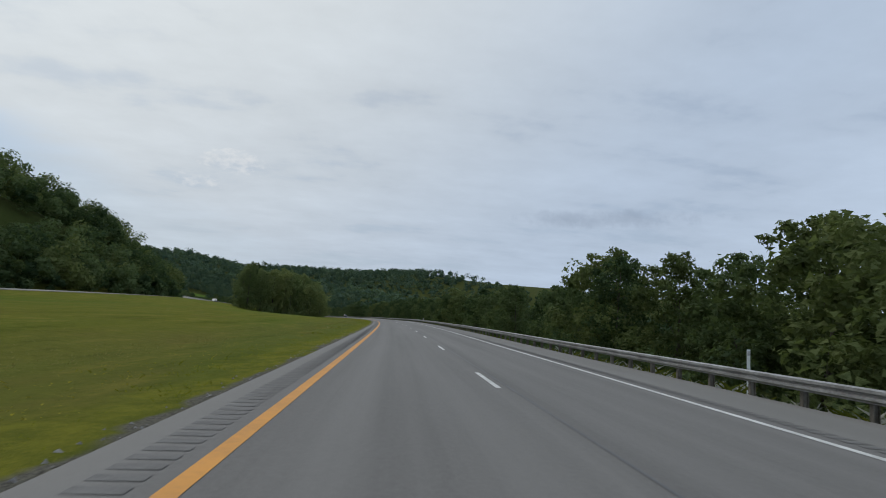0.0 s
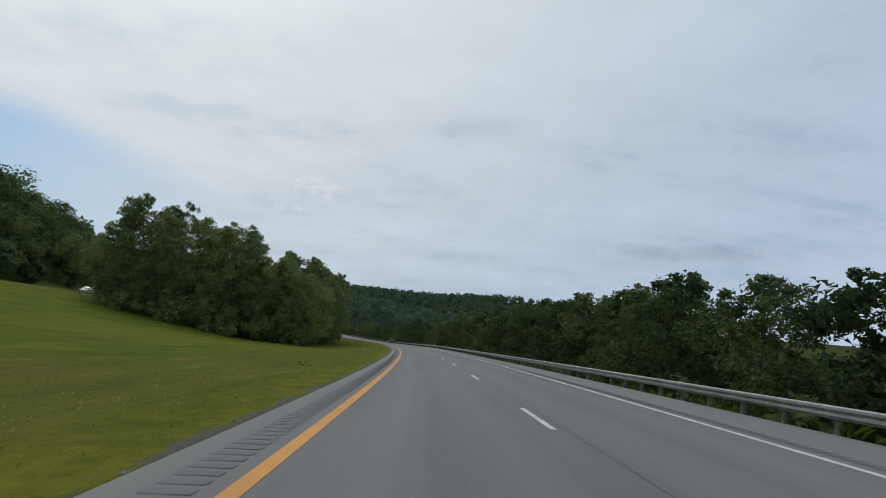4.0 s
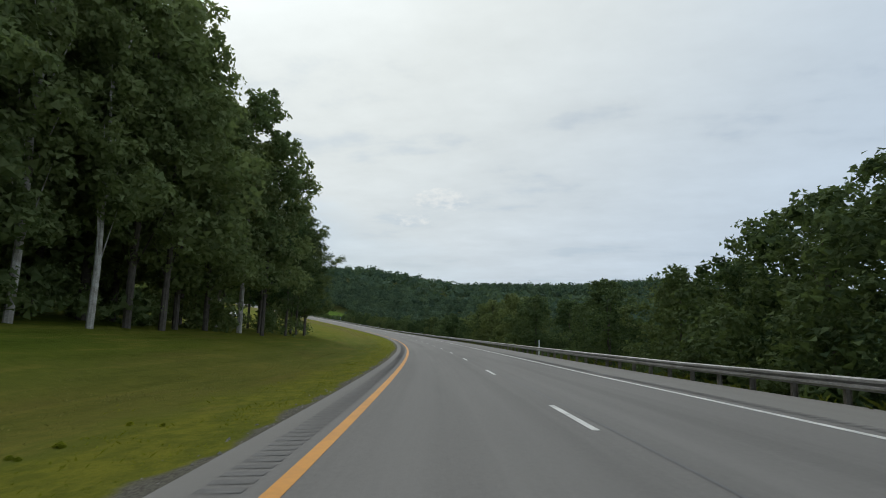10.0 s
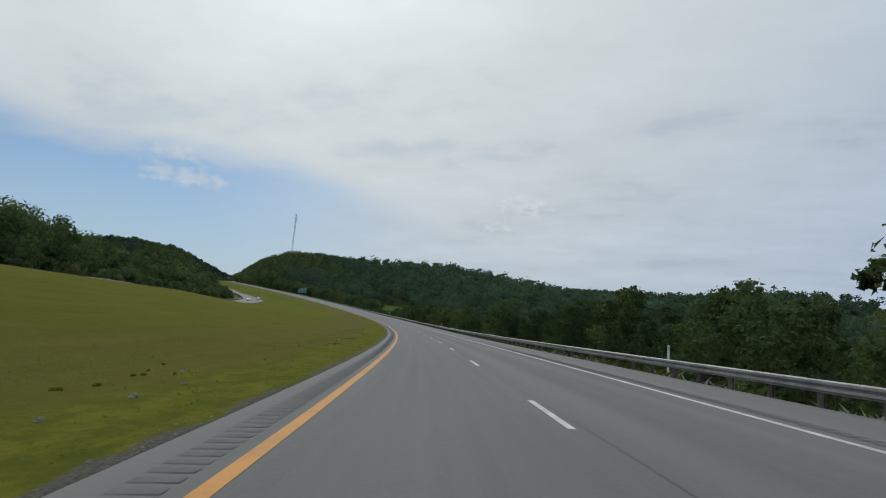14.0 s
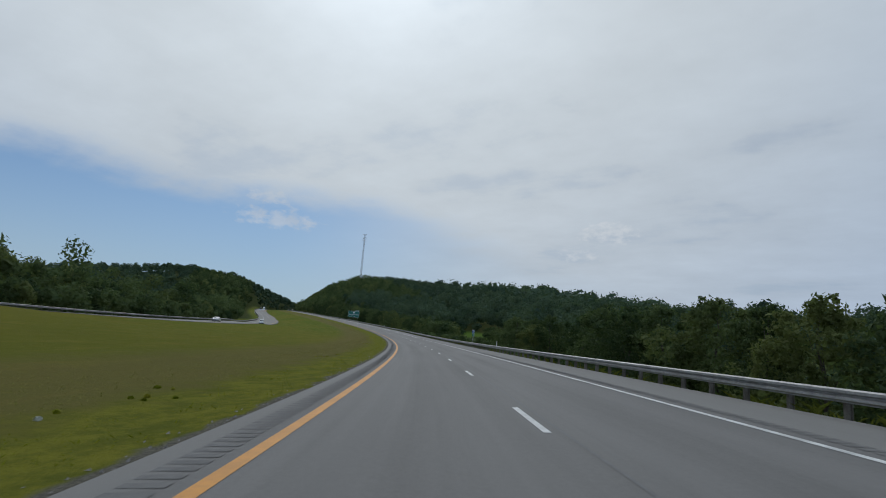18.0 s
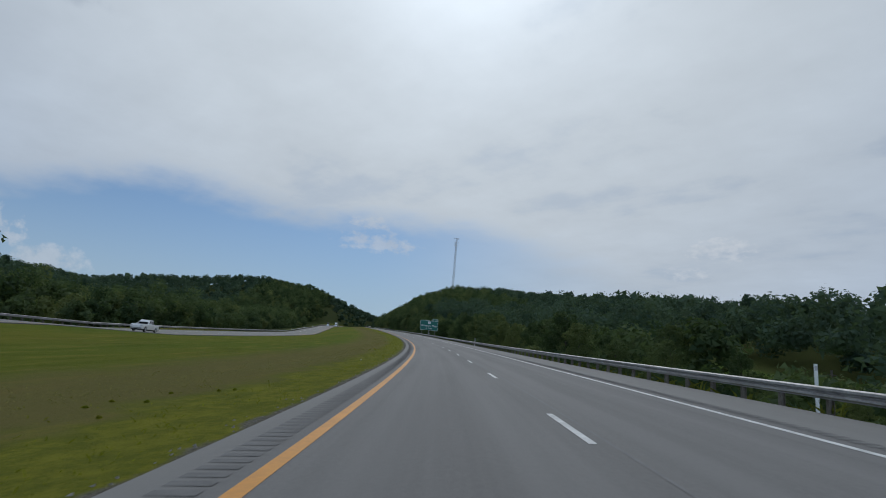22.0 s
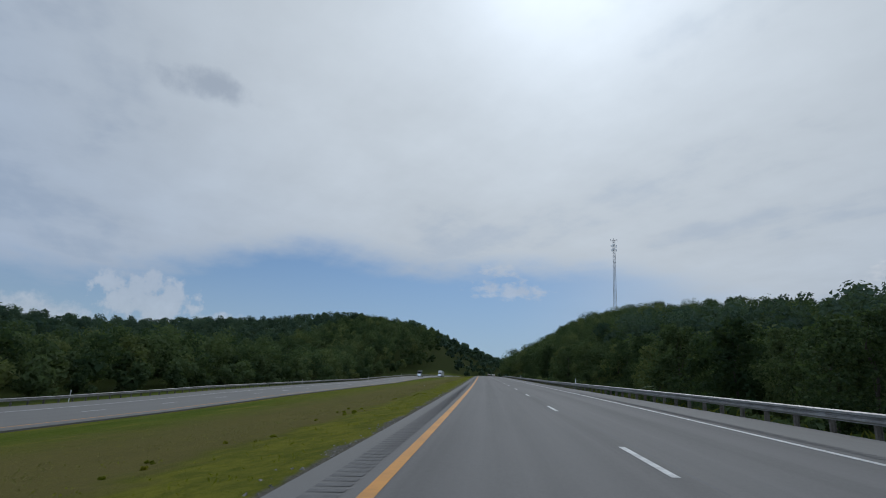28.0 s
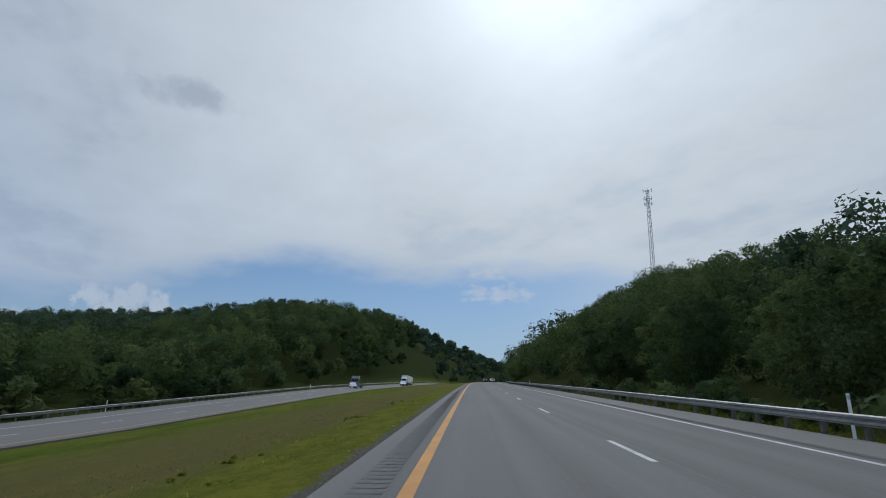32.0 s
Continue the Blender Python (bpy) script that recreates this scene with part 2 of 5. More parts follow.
def grass_build(k):
    uv = k.n("ShaderNodeUVMap", uv_map="lane").outputs[0]
    p = k.n("ShaderNodeNewGeometry").outputs["Position"]
    su = k.n("ShaderNodeSeparateXYZ", (uv,)).outputs
    o = su[0]
    big = k.noise(k.scaled(uv, 0.05, 0.012, 1), 1.0, 4.0, 0.6)
    mid = k.noise(k.scaled(uv, 0.32, 0.07, 1), 1.0, 4.0, 0.6)
    fine = k.noise(p, 2.6, 7.0, 0.8)
    blade = k.noise(p, 24.0, 2.0, 0.7)
    c = k.mix(k.ramp(big, 0.38, 0.62), (0.098, 0.132, 0.018), (0.140, 0.144, 0.022))
    c = k.mix(k.m("MULTIPLY", k.ramp(mid, 0.50, 0.78), 0.7), c, (0.150, 0.118, 0.030))
    band = k.noise(k.scaled(uv, 0.8, 0.11, 1), 1.0, 5.0, 0.65)
    c = k.mix(k.m("MULTIPLY", k.ramp(band, 0.52, 0.64), 0.45), c, (0.048, 0.076, 0.007))
    c = k.mix(k.m("MULTIPLY", k.ramp(band, 0.47, 0.36), 0.62), c, (0.205, 0.180, 0.034))
    c = k.mix(k.m("MULTIPLY", k.ramp(fine, 0.46, 0.68), 0.45), c, (0.052, 0.074, 0.006))
    c = k.mix(k.m("MULTIPLY", k.m("MULTIPLY", k.ramp(su[1], 430.0, 540.0), k.ramp(su[1], 900.0, 720.0)), 0.5), c, (0.150, 0.132, 0.022))
    # rank yellow-green growth along the pavement
    wob = k.m("MULTIPLY", k.m("SUBTRACT", k.noise(p, 0.6, 4.0), 0.5), 4.0)
    near = k.m("ADD", k.m("ADD", o, wob), k.ramp(su[1], 150.0, 600.0, -1.4, 0.0))
    verge = k.m("MULTIPLY", k.ramp(near, -4.4, -3.2), k.ramp(o, 1.0, -1.0))
    lush = k.mix(k.ramp(k.m("ADD", k.m("MULTIPLY", fine, 0.5), k.m("MULTIPLY", k.noise(k.scaled(uv, 1.3, 0.5, 1), 1.0, 4.0, 0.7), 0.5)), 0.40, 0.60), (0.192, 0.184, 0.026), (0.106, 0.120, 0.019))
    c = k.mix(k.m("MULTIPLY", verge, 0.9), c, lush)
    dry = k.m("MULTIPLY", k.ramp(near, -13.0, -8.5), k.ramp(near, -3.2, -5.0))
    c = k.mix(k.m("MULTIPLY", dry, k.ramp(su[1], 450.0, 800.0, 0.2, 0.75)), c, (0.150, 0.122, 0.050))
    # gravel beside the pavement
    grav = k.m("MULTIPLY", k.ramp(k.m("ADD", o, k.m("MULTIPLY", wob, 0.30)), -1.42, -1.22), k.ramp(o, 5.0, 4.0))
    c = k.mix(grav, c, k.mix(k.ramp(blade, 0.35, 0.65), (0.095, 0.088, 0.072), (0.20, 0.185, 0.155)))
    # rough growth beyond the rail
    c = k.mix(k.m("MULTIPLY", k.ramp(o, 10.8, 11.3), 0.8), c, k.mix(k.ramp(fine, 0.3, 0.7), (0.150, 0.140, 0.050), (0.075, 0.080, 0.024)))
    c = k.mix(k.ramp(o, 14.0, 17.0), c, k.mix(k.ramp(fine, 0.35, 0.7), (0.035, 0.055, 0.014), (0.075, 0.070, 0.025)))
    wide = k.m("MULTIPLY", k.m("MULTIPLY", k.ramp(su[1], 785.0, 800.0), k.ramp(su[1], 985.0, 960.0)), k.m("MULTIPLY", k.ramp(o, 20.0, 25.0), k.ramp(o, 76.0, 68.0)))
    c = k.mix(wide, c, k.mix(k.ramp(fine, 0.3, 0.7), (0.065, 0.130, 0.018), (0.090, 0.145, 0.026)))
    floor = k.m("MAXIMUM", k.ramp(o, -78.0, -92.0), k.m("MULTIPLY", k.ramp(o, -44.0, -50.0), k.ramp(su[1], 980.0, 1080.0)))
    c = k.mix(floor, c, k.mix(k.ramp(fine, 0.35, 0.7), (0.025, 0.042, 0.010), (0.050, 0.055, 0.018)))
    c = k.mix(k.m("MULTIPLY", k.ramp(blade, 0.35, 0.8), 0.30), c, (0.050, 0.060, 0.008))
    c = k.mix(k.m("MULTIPLY", k.m("MULTIPLY", k.ramp(fine, 0.48, 0.3), k.ramp(o, -40.0, -30.0)), k.m("MULTIPLY", k.ramp(o, -1.2, -1.8), 0.4)), c, (0.185, 0.180, 0.028))
    nrm = k.n("ShaderNodeBump", {"Strength": 0.7, "Distance": 0.16, "Height": k.m("ADD", fine, k.m("MULTIPLY", blade, 0.5))}).outputs[0]
    return k.n("ShaderNodeBsdfPrincipled", {"Base Color": c, "Roughness": 0.95, "Normal": nrm, "Specular IOR Level": 0.02}).outputs[0]


def leaf_material(name, a, b, c3, through=0.3, gloss=0.12):
    """Foliage: dark and light leaves mixed, each tree with its own tone, some trees yellower."""
    def build(k):
        g = k.n("ShaderNodeNewGeometry").outputs
        isl = g["Random Per Island"]
        own = k.n("ShaderNodeAttribute", attribute_name="tree").outputs["Fac"]
        r = k.m("FRACT", k.m("ADD", k.n("ShaderNodeObjectInfo").outputs["Random"], own))
        n = k.noise(g["Position"], 0.16, 3.0)
        fine = k.noise(g["Position"], 1.3, 3.0, 0.65)
        tone = k.m("ADD", k.m("ADD", k.m("MULTIPLY", isl, 0.20), k.m("MULTIPLY", n, 0.30)), k.m("ADD", k.m("MULTIPLY", fine, 0.18), k.m("MULTIPLY", r, 0.32)))
        c = k.mix(k.ramp(tone, 0.33, 0.66), a, b)
        c = k.mix(k.m("MULTIPLY", k.ramp(k.m("ADD", k.m("FRACT", k.m("MULTIPLY", r, 7.31)), k.m("MULTIPLY", n, 0.5)), 0.92, 1.30), 0.85), c, c3)
        nrm = k.n("ShaderNodeBump", {"Strength": 0.8, "Distance": 0.25, "Height": k.noise(g["Position"], 3.0, 3.0, 0.7)}).outputs[0]
        d = k.n("ShaderNodeBsdfPrincipled", {"Base Color": c, "Roughness": 0.75, "Specular IOR Level": gloss, "Normal": nrm}).outputs[0]
        tr = k.n("ShaderNodeBsdfTranslucent", (k.mix(0.5, c, (0.10, 0.15, 0.025)),)).outputs[0]
        return k.n("ShaderNodeMixShader", (through, d, tr)).outputs[0]
    return material(name, build)


# even pale blue glow: the haze of distance put into the colour
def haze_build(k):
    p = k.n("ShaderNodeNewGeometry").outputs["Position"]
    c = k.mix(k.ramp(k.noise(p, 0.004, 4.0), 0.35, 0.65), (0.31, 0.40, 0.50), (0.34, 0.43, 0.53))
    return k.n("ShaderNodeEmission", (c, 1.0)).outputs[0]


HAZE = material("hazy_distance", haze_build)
ASPHALT = material("asphalt", asphalt_build)
GRASS = material("grass", grass_build)
LEAF = leaf_material("leaf", (0.032, 0.058, 0.029), (0.110, 0.150, 0.065), (0.172, 0.196, 0.070), 0.40, 0.06)
LEAF_MEDIAN = leaf_material("leaf_median", (0.120, 0.164, 0.068), (0.215, 0.258, 0.108), (0.245, 0.266, 0.100), 0.55, 0.10)
# bluer than the leaves of the near woods: distance haze mixed into the base colour
LEAF_HAZED = leaf_material("leaf_hazed", (0.038, 0.068, 0.054), (0.080, 0.122, 0.084), (0.098, 0.140, 0.086), 0.35, 0.03)
BARK = plain("bark", (0.10, 0.085, 0.07), (0.055, 0.045, 0.036), 3.0, 0.9, bump=0.5)
BARK_PALE = plain("bark_pale", (0.42, 0.40, 0.36), (0.20, 0.18, 0.15), 2.5, 0.85, bump=0.3)
YELLOW = plain("yellow_paint", (0.60, 0.245, 0.012), (0.48, 0.20, 0.015), 1.2, 0.6)
WHITE_LINE = plain("white_paint", (0.66, 0.66, 0.63), (0.42, 0.42, 0.40), 2.2, 0.6)
GROOVE = plain("groove", (0.145, 0.141, 0.134), (0.110, 0.107, 0.102), 4.0, 0.9)
TYRE_MARK = plain("tyre_mark", (0.060, 0.059, 0.058), (0.095, 0.093, 0.09), 1.4, 0.75)
TAR = plain("tar", (0.075, 0.075, 0.075), (0.10, 0.10, 0.10), 5.0, 0.6)
STEEL = plain("galvanised_steel", (0.40, 0.40, 0.40), (0.26, 0.255, 0.25), 1.5, 0.5, 0.6, bump=0.1)
POST_STEEL = plain("post_steel", (0.22, 0.20, 0.17), (0.13, 0.115, 0.095), 3.0, 0.75, 0.3, spread=0.25)
SIGN_GREEN = plain("sign_green", (0.004, 0.135, 0.105), (0.004, 0.120, 0.093), 1.0, 0.45)
SIGN_BLUE = plain("sign_blue", (0.01, 0.07, 0.30), (0.01, 0.06, 0.26), 1.0, 0.45)
SIGN_WHITE = plain("sign_white", (0.78, 0.80, 0.78), (0.70, 0.72, 0.70), 2.0, 0.45)
SIGN_BLACK = plain("sign_black", (0.015, 0.015, 0.015), None, 2.0, 0.5)
TUFT = leaf_material("tuft", (0.170, 0.195, 0.016), (0.250, 0.255, 0.020), (0.280, 0.255, 0.026), 0.45, 0.02)
WEED = leaf_material("weed", (0.110, 0.130, 0.022), (0.165, 0.175, 0.030), (0.170, 0.140, 0.036), 0.3, 0.02)
SEED = leaf_material("seeding_grass", (0.210, 0.200, 0.060), (0.290, 0.250, 0.095), (0.330, 0.270, 0.130), 0.65, 0.02)
GRAVEL = plain("gravel", (0.30, 0.28, 0.25), (0.14, 0.13, 0.115), 18.0, 0.9)
LACE = plain("pale_flower", (0.50, 0.50, 0.44), (0.30, 0.31, 0.25), 8.0, 0.9)
BLOOM = plain("yellow_flower", (0.44, 0.37, 0.03), (0.34, 0.29, 0.03), 8.0, 0.9)
CAR_DARK = plain("dark_grey_metallic_paint", (0.046, 0.052, 0.070), (0.041, 0.046, 0.062), 30.0, 0.25, 0.3, coat=1.0)
CAR_WHITE = plain("white_paint_car", (0.72, 0.72, 0.71), (0.66, 0.66, 0.65), 3.0, 0.3, coat=0.6)
CAR_GREY = plain("grey_paint_car", (0.10, 0.105, 0.11), (0.085, 0.09, 0.095), 3.0, 0.35, coat=0.6)
BLACK_TRIM = plain("black_trim", (0.018, 0.018, 0.019), (0.026, 0.026, 0.027), 12.0, 0.65)
GLASS_DARK = plain("tinted_glass", (0.012, 0.014, 0.016), (0.010, 0.012, 0.014), 2.0, 0.08, spec=0.5)
CHROME = plain("chrome", (0.72, 0.73, 0.74), (0.62, 0.63, 0.64), 6.0, 0.18, 0.95)
RIM = plain("alloy", (0.62, 0.63, 0.64), (0.50, 0.51, 0.52), 9.0, 0.38, 0.55)
RUBBER = plain("rubber", (0.022, 0.022, 0.022), (0.032, 0.031, 0.03), 12.0, 0.85)
RED_LENS = plain("red_lens", (0.42, 0.012, 0.015), (0.34, 0.010, 0.012), 9.0, 0.15, coat=0.6)
CLEAR_LENS = plain("clear_lens", (0.55, 0.55, 0.56), (0.42, 0.42, 0.43), 20.0, 0.15, coat=0.6)


# ---- mesh helpers ----
def mesh_np(name, verts, *faces, mats=(), ids=None, smooth=False):
    """A mesh from numpy vertices and arrays of faces (each of one corner count)."""
    me = bpy.data.meshes.new(name)
    verts = np.asarray(verts, np.float32)
    faces = [np.asarray(f, np.int32) for f in faces if len(f)]
    me.vertices.add(len(verts))
    me.vertices.foreach_set("co", verts.ravel())
    count = sum(len(f) for f in faces)
    me.loops.add(sum(f.size for f in faces))
    me.polygons.add(count)
    me.loops.foreach_set("vertex_index", np.concatenate([f.ravel() for f in faces]))
    tot = np.concatenate([np.full(len(f), f.shape[1], np.int32) for f in faces])
    me.polygons.foreach_set("loop_start", np.concatenate([[0], np.cumsum(tot)[:-1]]).astype(np.int32))
    me.polygons.foreach_set("loop_total", tot)
    for m in mats:
        me.materials.append(m)
    if ids is not None:
        me.polygons.foreach_set("material_index", np.asarray(ids, np.int32))
    me.polygons.foreach_set("use_smooth", np.full(count, smooth))
    me.update(calc_edges=True)
    me.validate()
    return me


def grid_faces(nr, nc):
    i = (np.arange(nr - 1)[:, None] * nc + np.arange(nc - 1)[None, :]).ravel()
    return np.stack([i, i + 1, i + nc + 1, i + nc], 1)


def set_uv(me, uv):
    """One uv pair a vertex, as the layer "lane"."""
    lay = me.uv_layers.new(name="lane")
    idx = np.empty(len(me.loops), np.int32)
    me.loops.foreach_get("vertex_index", idx)
    lay.data.foreach_set("uv", np.asarray(uv, np.float32)[idx].ravel())


def part(name, bm, mt, parent, label="", smooth=False):
    """Links a bmesh as one mesh object under a thing or a part."""
    me = bpy.data.meshes.new(name)
    if smooth:
        for f in bm.faces:
            f.smooth = True
        for e in bm.edges:
            e.smooth = e.calc_face_angle(0.0) < 0.5
    bm.to_mesh(me)
    bm.free()
    me.materials.append(mt)
    ob = new(name, me)
    ob.parent = parent
    return tagged(ob, label) if label else ob


def piece(name, me, parent, m=None, label=""):
    """Links shared mesh data as one object under parent, at m in the parent's space."""
    ob = new(name, me)
    ob.parent = parent
    if m is not None:
        ob.matrix_basis = m
    return tagged(ob, label) if label else ob


def box(bm, x0, x1, y0, y1, z0, z1, bevel=0.0):
    r = bmesh.ops.create_cube(bm, size=1.0, matrix=Matrix.LocRotScale(((x0 + x1) / 2, (y0 + y1) / 2, (z0 + z1) / 2), None, (x1 - x0, y1 - y0, z1 - z0)))
    if bevel:
        es = list({e for v in r["verts"] for e in v.link_edges})
        bmesh.ops.bevel(bm, geom=es, offset=bevel, segments=2, affect="EDGES")


def boxed(*a, **k):
    bm = bmesh.new()
    box(bm, *a, **k)
    return bm


def rod(bm, a, b, r0, r1=None, n=8):
    a, b = Vector(a), Vector(b)
    d = b - a
    m = Matrix.Translation((a + b) / 2) @ d.to_track_quat("Z", "Y").to_matrix().to_4x4()
    bmesh.ops.create_cone(bm, cap_ends=True, segments=n, radius1=r0, radius2=r1 if r1 is not None else r0, depth=d.length, matrix=m)


# ---- the line of the road ----
KNOT = np.arange(-30.0, 1500.0, 60.0)
CURVE = [1.77e-06, 0.00027928, 0.00056289, 0.00082994, 0.00100199, 0.00108853, 0.0011452, 0.0011861, 0.00113701, 0.00104205, 0.0010287, 0.00103528, 0.00102785, 0.00105587, 0.00106398, 0.00097169, 0.00080643, 0.00054669, 0.0002627, 7.442e-05, -3.775e-05, -0.00013173, -0.00022475, -0.00031731, -0.00040966, -0.00050195]
GRADE = [-0.01896196, -0.01926912, -0.02237081, -0.02508134, -0.0265043, -0.02823187, -0.0310679, -0.02802184, -0.01755727, -0.01016953, -0.00134654, 0.01107421, 0.02136854, 0.03004628, 0.04267385, 0.05084331, 0.05685781, 0.06094971, 0.06077385, 0.05859986, 0.05765203, 0.05669847, 0.05482629, 0.05247955, 0.0498909, 0.04721776]
BANK = [-0.00286461, 0.0016827, 0.02291655, 0.04549384, 0.04589032, 0.05884785, 0.04572643, 0.02659325, 0.04342085, 0.04505622, 0.04540025, 0.04689932, 0.0537506, 0.05590938, 0.05962895, 0.06171365, 0.06203695, 0.05484864, 0.04120309, 0.02022113, 0.01869648, 0.0228337, 0.02006405, 0.01903705, 0.01834268, 0.01796893]
S_MIN, S_MAX = -400.0, 3400.0
SG = np.arange(S_MIN, S_MAX, 2.0)
_k = np.interp(SG, [-400, *KNOT, 1800, 2000, 3400], [0, *CURVE, -0.0005, 0, 0])
_g = np.interp(SG, [-400, *KNOT[:24], 1460, 1600, 1800, 3400], [-0.019, *GRADE[:24], 0.052, 0.02, -0.01, -0.005])
_b = np.interp(SG, KNOT, BANK)


def _sum(v):
    r = np.concatenate([[0], np.cumsum(v[1:] + v[:-1])])
    return r - np.interp(0.0, SG, r)


PSI = _sum(_k)
RX, RY, RZ = _sum(-np.sin(PSI)), _sum(np.cos(PSI)), _sum(_g)


def at(s, o, up=0.0):
    """World places at s metres along the yellow line and o metres to its right, up above the road's plane there."""
    s, o, up = np.broadcast_arrays(np.asarray(s, float), np.asarray(o, float), np.asarray(up, float))
    p, b = np.interp(s, SG, PSI), np.interp(s, SG, _b)
    oo = np.clip(o, -2.2, 12.5)
    up = up - 0.055 * np.clip(o - 7.7, 0, 3.6) - 0.03 * np.clip(-0.3 - o, 0, 1.2)
    return np.stack([np.interp(s, SG, RX) + o * np.cos(p), np.interp(s, SG, RY) + o * np.sin(p), np.interp(s, SG, RZ) + b * oo + up], -1)


def stand(s, o, up=0.0, turn=0.0):
    """The pose of an upright thing there, its y axis along the road."""
    x, y, z = at(s, o, up)
    return pose(x, y, z, 0, 0, math.degrees(np.interp(s, SG, PSI)) + turn)


def table(*pairs):
    a = np.array(pairs, float)
    return lambda s: np.interp(s, a[:, 0], a[:, 1])


# the other roadway: its near edge and height
OPP = table((-400, -78), (0, -72), (266, -60), (570, -55), (718, -49), (830, -42), (890, -37), (1000, -33), (1100, -30), (1300, -28), (1700, -22), (3400, -22))
OPP_Z = table((-400, 3), (60, 1.6), (106, 1.9), (150, 3.0), (190, 3.8), (266, 3.9), (400, 4.8), (520, 5.2), (560, 5.0), (606, 4.6), (660, 4.0), (700, 2.6), (740, 0.9), (800, 0.0), (840, -0.6), (870, -0.9), (895, -1.9), (950, -2.7), (1060, -4.5), (1083, -4.5), (1113, -4.2), (1220, -4.0), (1318, -2.6), (1600, -1), (3400, -1))
OPP_W = 12.0
# the knoll and hollow in the median, 14 m from the lane
KNOLL = table((-400, 0.4), (100, 0.4), (160, 0.2), (225, -1.2), (285, -1.5), (315, -0.9), (350, 1.2), (450, 0.8), (560, 0.9), (660, 0.3), (740, -0.5), (850, -0.7), (960, -1.2), (1060, -1.7), (1320, -1.2), (1700, -0.8), (3400, -0.8))
HOLLOW = table((-400, 0), (180, 0), (230, -1.1), (290, -1.2), (345, 0), (3400, 0))
# ground heights over the road's plane, by distance to the side
L95 = table((-400, 16), (150, 26), (300, 20), (450, 9), (571, 10), (713, 6), (833, -6), (1027, -8), (1213, -6), (1280, -5), (1340, 4), (1400, 16), (1484, 34), (1600, 43), (2000, 46), (3400, 40))
L150 = table((-400, 42), (217, 43), (357, 38), (648, 25), (716, 18), (850, 4), (958, 0), (1105, -2), (1190, -4), (1300, -2), (1340, 1), (1414, 14), (1500, 36), (1557, 48), (1750, 50), (3400, 50))
L250 = table((-400, 50), (357, 50), (648, 34), (716, 20), (958, 9), (1110, 9), (1205, 11), (1291, 7), (1426, 17), (1494, 27), (1600, 40), (1750, 48), (3400, 60))
R22 = table((-400, -5), (0, -4.5), (330, -4), (420, -5), (700, -6), (780, -4), (820, -2.2), (850, -2.2), (900, -4), (1050, -4), (1150, -1), (1250, 1), (1350, 3), (1450, 4), (1500, 4), (1800, 6), (3400, 6))
R60 = table((-400, -9), (400, -9), (640, -12), (760, -7), (830, -3.5), (900, -2.5), (1000, 0), (1111, 2), (1200, 8), (1280, 17), (1370, 27), (1500, 34), (1800, 40), (3400, 30))
R107 = table((-400, -14), (400, -14), (640, -14), (720, -8), (805, 3), (968, 8), (1096, 15), (1177, 16), (1240, 20), (1312, 30), (1376, 38), (1557, 56), (1800, 50), (3400, 40))
R200 = table((-400, -18), (400, -14), (650, -8), (800, 4), (943, 8), (1127, 20), (1200, 27), (1313, 37), (1452, 45), (1557, 54), (1800, 52), (3400, 50))


